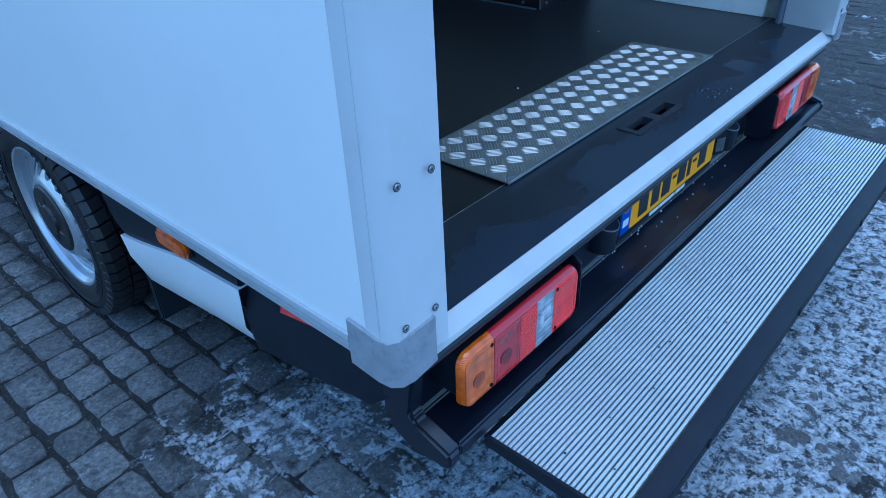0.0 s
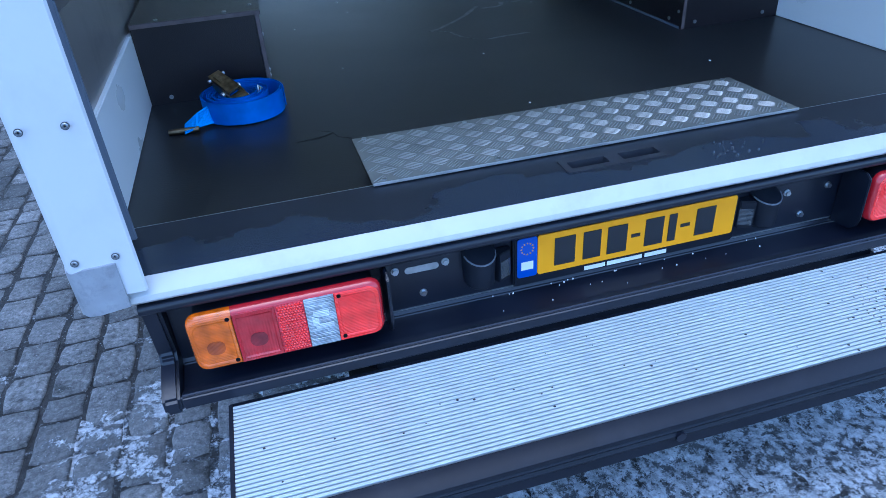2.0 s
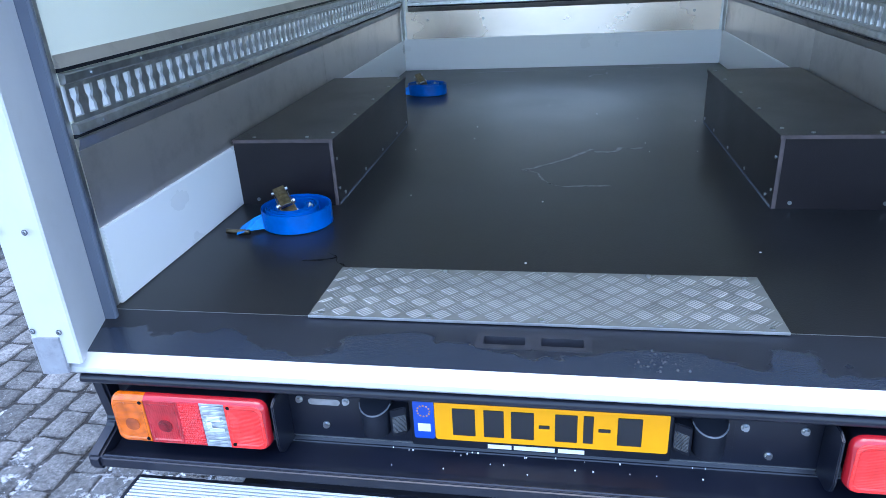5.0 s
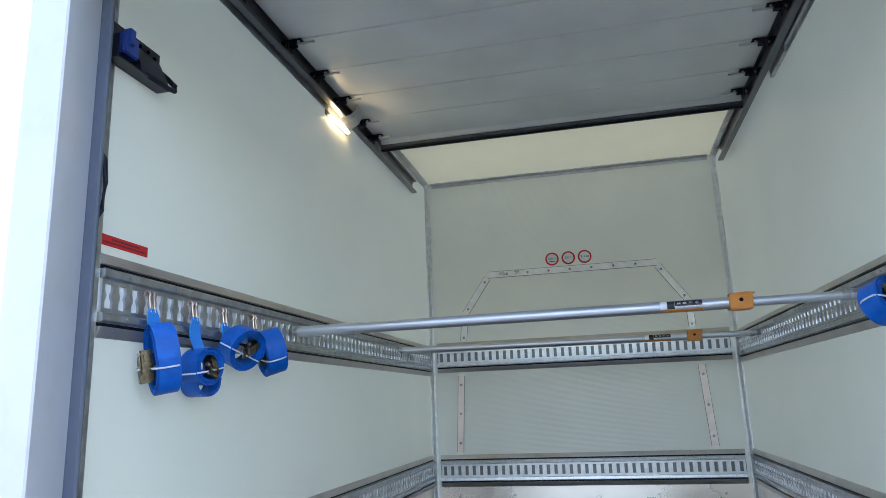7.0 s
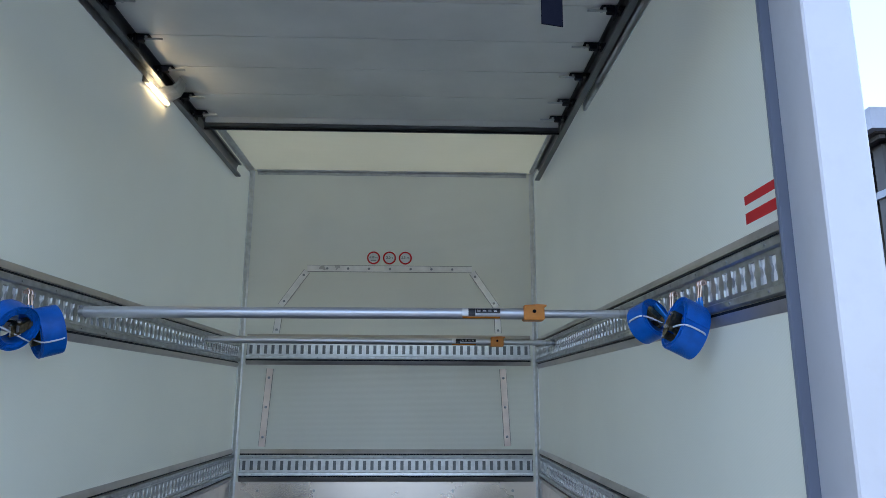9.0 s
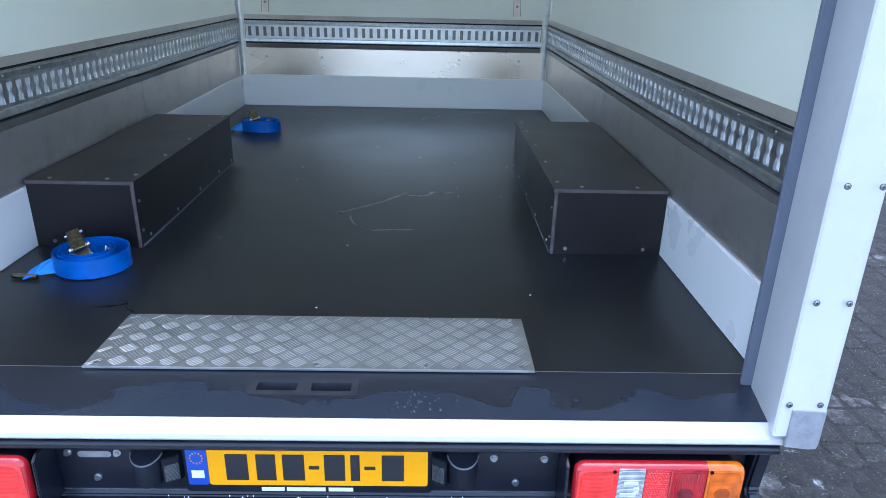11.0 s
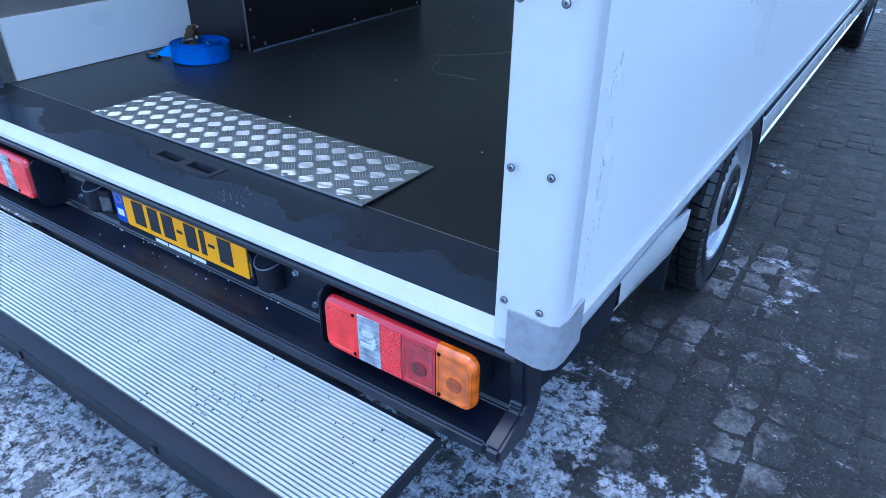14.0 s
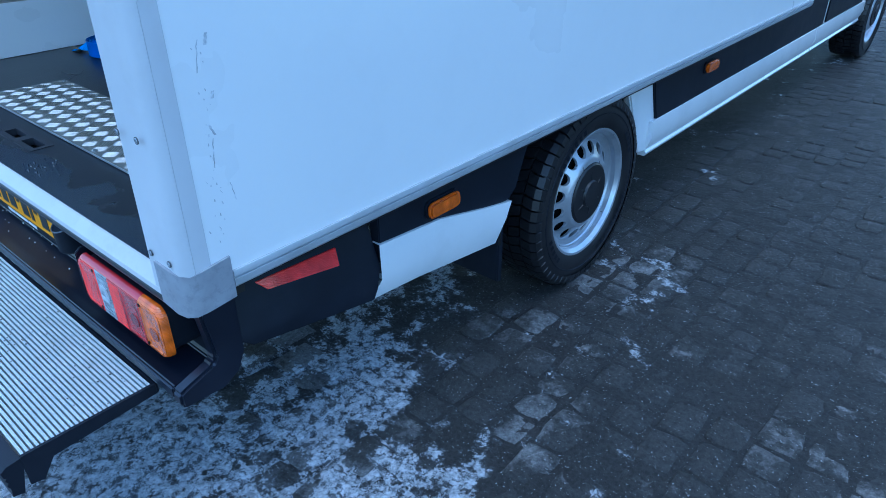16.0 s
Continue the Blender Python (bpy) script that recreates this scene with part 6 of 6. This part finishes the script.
def hanging_strap(y, s, rx, rz, yaw, lean, drop, half=0.025, out=0.0, rturn=(0, 0, 0), rplace=(0, 0, 0), lower=0, tilt=0):
    """A coiled strap hanging from a rail slot on the wall of side s; lower: a second, smaller loop below."""
    st = tagged(empty("ratchet_strap"), "blue coiled ratchet strap hanging from the lashing rail", "strap", "ratchet straps")
    st.matrix_basis = pose(s * (IW - 0.018), y, 1.965)
    hook = bmesh.new()
    for dy in (-0.009, 0.009):
        wire(hook, [(s * 0.008, dy, -0.010), (s * 0.006, dy, -0.002), (s * 0.0, dy, 0.002), (s * -0.007, dy, -0.003), (s * -0.009, dy, -0.012), (s * -0.009, dy, -0.055)], 0.0045)
    wire(hook, [(s * -0.009, -0.016, -0.056), (s * -0.009, 0.016, -0.056)], 0.004)
    part("hook", hook, "copper", st, "coppery wire hook")
    zc = -0.10 - drop - rz * 0.9
    cx = s * -(0.03 + out)
    bm = bmesh.new()
    k = [(s * -0.010, 0, -0.046), (s * -0.012, 0.002, -0.066), (s * -0.016, 0.006 * lean, -0.100), (cx * 0.8, 0.012 * lean, -0.105 - drop)]
    band(bm, k, [(0, 0.014, 0), (0, 0.024, 0), (0, 0.027, 0), (0, 0.027, 0)], 0.004)
    part("tail", bm, "stitch", st, "stitched blue webbing tail")
    c = Matrix.Translation((cx, 0.014 * lean, zc)) @ pose(0, 0, 0, 0, 0, yaw) @ pose(0, 0, 0, tilt, lean * 10, 0)
    coil = bmesh.new()
    path = coil_path(rx, rz, 4.2)
    band(coil, [(p[0], 0.004 * math.sin(i * 0.02), p[1]) for i, p in enumerate(path)], (0, half, 0), 0.0022)
    inner = coil_path(rx * 0.80, rz * 0.84, 3.4, 0.0035, start=0.8)
    band(coil, [(p[0], 0.003, p[1]) for p in inner], (0, half * 0.95, 0), 0.0022)
    co_ = part("coil", coil, "webbing", st, "coiled blue webbing")
    co_.matrix_basis = c
    if lower:
        bm = bmesh.new()
        band(bm, [(p[0] + 0.01, 0.018, p[1] - rz * 0.9) for p in coil_path(rx * 0.85, rz * 0.72, 3.2, 0.003)], (0, half * 0.95, 0), 0.0022)
        lo_ = part("lower_loop", bm, "webbing", st, "second loop of blue webbing")
        lo_.matrix_basis = c
    tie = bmesh.new()
    wire(tie, [(math.copysign(abs(math.cos(radians(a))) ** 0.5, math.cos(radians(a))) * (rx + 0.003), math.copysign(abs(math.sin(radians(a))) ** 0.5, math.sin(radians(a))) * (half + 0.003), -rz * 0.22) for a in range(0, 361, 10)], 0.0026, 6)
    t_ = part("cable_tie", tie, "tie", st, "white cable tie")
    t_.matrix_basis = c
    ratchet(st, c @ Matrix.Translation(rplace) @ pose(0, 0, 0, *rturn) @ Matrix.Scale(0.66, 4))
    return st


hanging_strap(0.425, -1, 0.050, 0.094, -34, 0.4, -0.006, 0.029, 0.012, (90, 0, 90), (-0.004, -0.042, -0.02), tilt=10)
hanging_strap(0.622, -1, 0.060, 0.054, 80, -1.0, 0.044, 0.031, 0.02, (60, 30, 0), (0.008, -0.024, -0.004), lower=1)
hanging_strap(0.790, -1, 0.070, 0.068, 78, 1.6, -0.035, 0.030, 0.03, (70, 50, 0), (0.004, -0.022, 0.006), tilt=24)
hanging_strap(0.985, -1, 0.056, 0.080, -36, 1.2, -0.045, 0.034, 0.03, (90, 0, 90), (-0.004, -0.030, 0.0), tilt=18)
hanging_strap(0.924, 1, 0.062, 0.064, 25, 1.6, -0.070, 0.032, 0.045, (70, -40, 0), (0.0, -0.022, 0.004), tilt=-18)
hanging_strap(0.705, 1, 0.058, 0.080, -77, -0.6, -0.040, 0.036, 0.03, (90, 0, 90), (-0.006, -0.036, -0.02), tilt=-24)


def floor_strap(x, y, rx, ry, turn):
    """A coiled strap lying on the floor with its ratchet on top."""
    st = tagged(empty("ratchet_strap"), "blue coiled ratchet strap lying on the floor", "strap", "ratchet straps")
    st.matrix_basis = pose(x, y, FZ + 0.0005, 0, 0, turn)
    bm = bmesh.new()
    p1 = coil_path(rx, ry, 2.0, 0.004)
    band(bm, [(a, b, 0.0305 + 0.002 * math.sin(i * 0.09)) for i, (a, b) in enumerate(p1)], (0, 0, 0.028), 0.0022)
    p2 = coil_path(rx * 0.76, ry * 0.80, 9.0, 0.0048, start=0.5)
    band(bm, [(a - 0.010, b - 0.006, 0.031 + 0.003 * math.sin(i * 0.05)) for i, (a, b) in enumerate(p2)], (0, 0, 0.0275), 0.0022)
    part("coil", bm, "webbing", st, "coiled blue webbing")
    bm = bmesh.new()
    band(bm, [(-rx * 0.75, -ry * 0.55, 0.030), (-rx - 0.015, -ry * 0.75, 0.024), (-rx - 0.045, -ry * 0.85, 0.010)], [(0, 0.006, 0.024), (0.004, 0.02, 0.012), (0.0, 0.022, 0.004)], 0.004)
    part("tail", bm, "stitch", st, "stitched blue webbing tail")
    bm = bmesh.new()
    rod(bm, (-rx - 0.085, -ry * 0.87, 0.008), (-rx - 0.01, -ry * 0.87 - 0.004, 0.008), 0.0075, 12)
    bx(bm, -rx - 0.080, -rx - 0.03, -ry * 0.87, -ry * 0.87 + 0.02, 0.001, 0.006)
    part("end_fitting", bm, "brass", st, "yellow-zinc end fitting")
    ratchet(st, pose(-rx * 0.24, -0.012, 0.066, 24, -14, 32) @ Matrix.Scale(0.86, 4))
    bm = bmesh.new()
    wire(bm, [(rx * 0.38, 0.0, 0.05), (rx * 0.42, 0.004, 0.066), (rx * 0.48, 0.0, 0.06), (rx * 0.45, -0.01, 0.048)], 0.004)
    part("wing_nut", bm, "zinc", st)


floor_strap(-0.764, 0.786, 0.108, 0.104, 0)
floor_strap(-0.72, 2.765, 0.112, 0.092, -8)


def cargo_bar(yl, yr, zl, zr, joint, label_from, r):
    bar = tagged(empty("cargo_bar"), "telescopic aluminium cargo bar with orange clamp between the rails", "cargo bar", "cargo bars")
    bar.matrix_basis = pose(-1.012, yl, zl)
    d = Vector((2.024, yr - yl, zr - zl))
    def at(x):
        return d * ((x + 1.012) / 2.024)
    for name, a, b, rr in (("outer_tube", -0.99, joint - 0.02, r), ("inner_tube", joint - 0.03, 0.99, r * 0.76)):
        bm = bmesh.new()
        rod(bm, at(a), at(b), rr, 24)
        part(name, bm, "tube", bar)
    for a, b in ((-1.011, -0.95), (1.011, 0.955)):
        bm = bmesh.new()
        rod(bm, at(a), at(b), r * 0.62, 14, r * 0.9)
        rod(bm, at(a) + Vector((0, 0, 0.016)), at((a + b) / 2) + Vector((0, 0, 0.016)), 0.006, 8)
        part("end_claw", bm, "galv", bar)
    bm = bmesh.new()
    c = at(joint)
    bx(bm, c.x - 0.038, c.x + 0.038, c.y - r * 1.5, c.y + r * 1.5, c.z - r * 1.25, c.z + r * 1.15)
    prism(bm, [(c.x - 0.036, c.z + r * 1.15), (c.x + 0.046, c.z + r * 1.15), (c.x + 0.052, c.z + r * 1.5), (c.x + 0.020, c.z + r * 1.62), (c.x - 0.036, c.z + r * 1.45)], "y", c.y - r * 1.1, c.y + r * 1.1)
    clamp = part("clamp", bm, "orange", bar, "orange plastic clamp", 0.005)
    bm = bmesh.new()
    rod(bm, (c.x, c.y - r * 1.52, c.z + 0.006), (c.x, c.y - r * 1.6, c.z + 0.006), 0.007, 12)
    part("clamp_pin", bm, "shade_black", clamp)
    def sleeve(a, b, lo, hi, mt, nm, label=""):
        bm = bmesh.new()
        rows = []
        for x in (a, b):
            q = at(x)
            rows.append([bm.verts.new((q.x, q.y - (r + 0.0008) * math.cos(radians(t)), q.z + (r + 0.0008) * math.sin(radians(t)))) for t in range(lo, hi + 1, 8)])
        for i in range(len(rows[0]) - 1):
            bm.faces.new((rows[0][i], rows[0][i + 1], rows[1][i + 1], rows[1][i]))
        return part(nm, bm, mt, bar, label)
    L = label_from
    sleeve(L, L + 0.022, -28, 52, "paper", "label_field")
    sleeve(L + 0.023, L + 0.048, -28, 52, "ink", "label_field")
    sleeve(L + 0.049, L + 0.14, -4, 52, "ink", "label_field", "black printed label")
    sleeve(L + 0.001, L + 0.14, -60, -29, "orange", "label_stripe")
    for i in range(4):
        sleeve(L + 0.056 + i * 0.02, L + 0.068 + i * 0.02, 12, 36, "paper", "print_bar")


cargo_bar(1.31, 1.345, 1.938, 1.947, 0.635, 0.37, 0.021)
cargo_bar(2.765, 2.865, 1.957, 1.955, 0.665, 0.40, 0.021)

# ---- yard ----


def mud_height(x, y):
    """Mud fills the joints: low on the swept side, over many setts on the other, trodden ice behind."""
    right = min(1.0, max(0.0, (x + 0.4) / 1.8))
    back = min(1.0, max(0.0, (0.45 - y) / 0.6))
    n = noise.fractal((x * 1.7, y * 1.7, 3.0), 0.9, 2.1, 5)
    f = noise.fractal((x * 13, y * 13, 7.0), 0.8, 2.1, 4)
    return -0.0038 + max(right * 0.0050, back * 0.0065) + 0.004 * n * max(0.4, right, back) + (0.0030 + 0.0020 * right) * f


def steps(lo, a, b, hi, coarse, fine):
    out = []
    v = lo
    while v < hi:
        out.append(v)
        v += fine if a <= v < b else coarse
    return out


xs_g = [-400, -60, -12] + steps(-5, -2.2, 2.4, 6, 0.06, 0.022) + [12, 60, 400]
ys_g = [-400, -60, -9] + steps(-3.5, -0.9, 2.6, 8.5, 0.06, 0.022) + [18, 60, 400]
gv = [(x, y, mud_height(x, y) if -6 < x < 7 and -5 < y < 10 else -0.012) for x in xs_g for y in ys_g]
ny = len(ys_g)
gf = [(i * ny + j, (i + 1) * ny + j, (i + 1) * ny + j + 1, i * ny + j + 1) for i in range(len(xs_g) - 1) for j in range(ny - 1)]
me = bpy.data.meshes.new("ground")
me.from_pydata(gv, [], gf)
me.materials.append(M["mud"])
me.polygons.foreach_set("use_smooth", [True] * len(me.polygons))
ground = tagged(new("ground", me), "muddy yard ground with ice between granite setts", "ground", kind="structure")

# canopy building beyond the right-hand side
canopy = tagged(empty("canopy_building"), "dark steel canopy building with a grey fascia", "building")
canopy.matrix_basis = pose(15.5, 20, 0)
bm = bmesh.new()
bx(bm, 0.0, 40, 0.0, 30, 10.4, 10.6)
for i in range(60):
    bx(bm, 0.2 + i * 0.6, 0.4 + i * 0.6, 0.1, 29.9, 10.25, 10.4)
part("soffit", bm, "roofing", canopy, "dark profiled soffit")
bm = bmesh.new()
bx(bm, -0.3, 40, -0.3, 0.0, 10.45, 11.2)
bx(bm, -0.3, 0.0, 0.0, 30, 10.45, 11.2)
part("fascia", bm, "fascia", canopy, "grey weathered fascia")
boxpart("wall", (3, 38, 8, 28, 0, 10.2), "roofing", canopy, "", 0.0)
for x in (0.6, 12, 24, 36):
    boxpart("column", (x, x + 0.5, 0.6, 1.1, 0, 10.25), "roofing", canopy, "", 0.0)
boxpart("beam", (0.5, 39, 0.5, 1.2, 8.35, 8.6), "fascia", canopy, "", 0.0)

# granite setts in courses
rng = random.Random(5)


def sett_verts(x0, x1, y0, y1, h):
    """A worn sett with a ragged outline: skirt, shoulder, nearly flat top."""
    j = lambda a: rng.uniform(-a, a)
    cx, cy = (x0 + x1) / 2, (y0 + y1) / 2
    base = []
    for u, v in ((-1, -1), (-0.4, -1), (0.35, -1), (1, -1), (1, -0.35), (1, 0.4), (1, 1), (0.4, 1), (-0.35, 1), (-1, 1), (-1, 0.35), (-1, -0.4)):
        k = rng.uniform(0.90, 0.97) if abs(u) == 1 and abs(v) == 1 else 1.0
        base.append((cx + u * k * (x1 - x0) / 2 + j(0.0045), cy + v * k * (y1 - y0) / 2 + j(0.0045)))
    tilt_x, tilt_y = j(0.02), j(0.02)
    def top(x, y, dz):
        return (x, y, h + dz + (x - cx) * tilt_x + (y - cy) * tilt_y)
    out = [(x, y, -0.03) for x, y in base]
    out += [top(cx + (x - cx) * 0.965, cy + (y - cy) * 0.965, -0.0032 + j(0.0012)) for x, y in base]
    out += [top(cx + (x - cx) * 0.84, cy + (y - cy) * 0.84, j(0.0008)) for x, y in base]
    out.append(top(cx, cy, 0.0006))
    return out


NS = 12
FACES = [(i, (i + 1) % NS, NS + (i + 1) % NS, NS + i) for i in range(NS)] + [(NS + i, NS + (i + 1) % NS, 2 * NS + (i + 1) % NS, 2 * NS + i) for i in range(NS)] + [(2 * NS + i, 2 * NS + (i + 1) % NS, 3 * NS) for i in range(NS)]
far_v, far_f, near = [], [], []
x = -6.0
course = 0
while x < 7.0:
    w = rng.uniform(0.108, 0.126)
    y = -3.4 + rng.uniform(0, 0.15)
    while y < 13.0:
        d = rng.uniform(0.095, 0.175)
        if not (-0.8 < x < 0.75 and 0.6 < y < 6.0):
            v = sett_verts(x + 0.006, x + w - 0.006, y + 0.0025, y + d - 0.0025, rng.uniform(-0.001, 0.005))
            close = (-1.9 < x < -1.05 and 0.0 < y < 1.75) or (0.95 < x < 1.85 and 0.2 < y < 1.6)
            if close and len(near) < 296:
                near.append(v)
            else:
                b0 = len(far_v)
                far_v += v
                far_f += [tuple(b0 + q for q in f) for f in FACES]
        y += d
    x += w
    course += 1
me = bpy.data.meshes.new("setts")
me.from_pydata(far_v, [], far_f)
me.materials.append(M["sett"])
me.polygons.foreach_set("use_smooth", [True] * len(me.polygons))
so = new("setts", me)
so.parent = ground
tagged(so, "granite setts in courses, muddy and icy", kind="stuff")
for v in near:
    me = bpy.data.meshes.new("sett")
    me.from_pydata(v, [], FACES)
    me.materials.append(M["sett"])
    me.polygons.foreach_set("use_smooth", [True] * len(me.polygons))
    o = new("sett", me)
    o.parent = ground
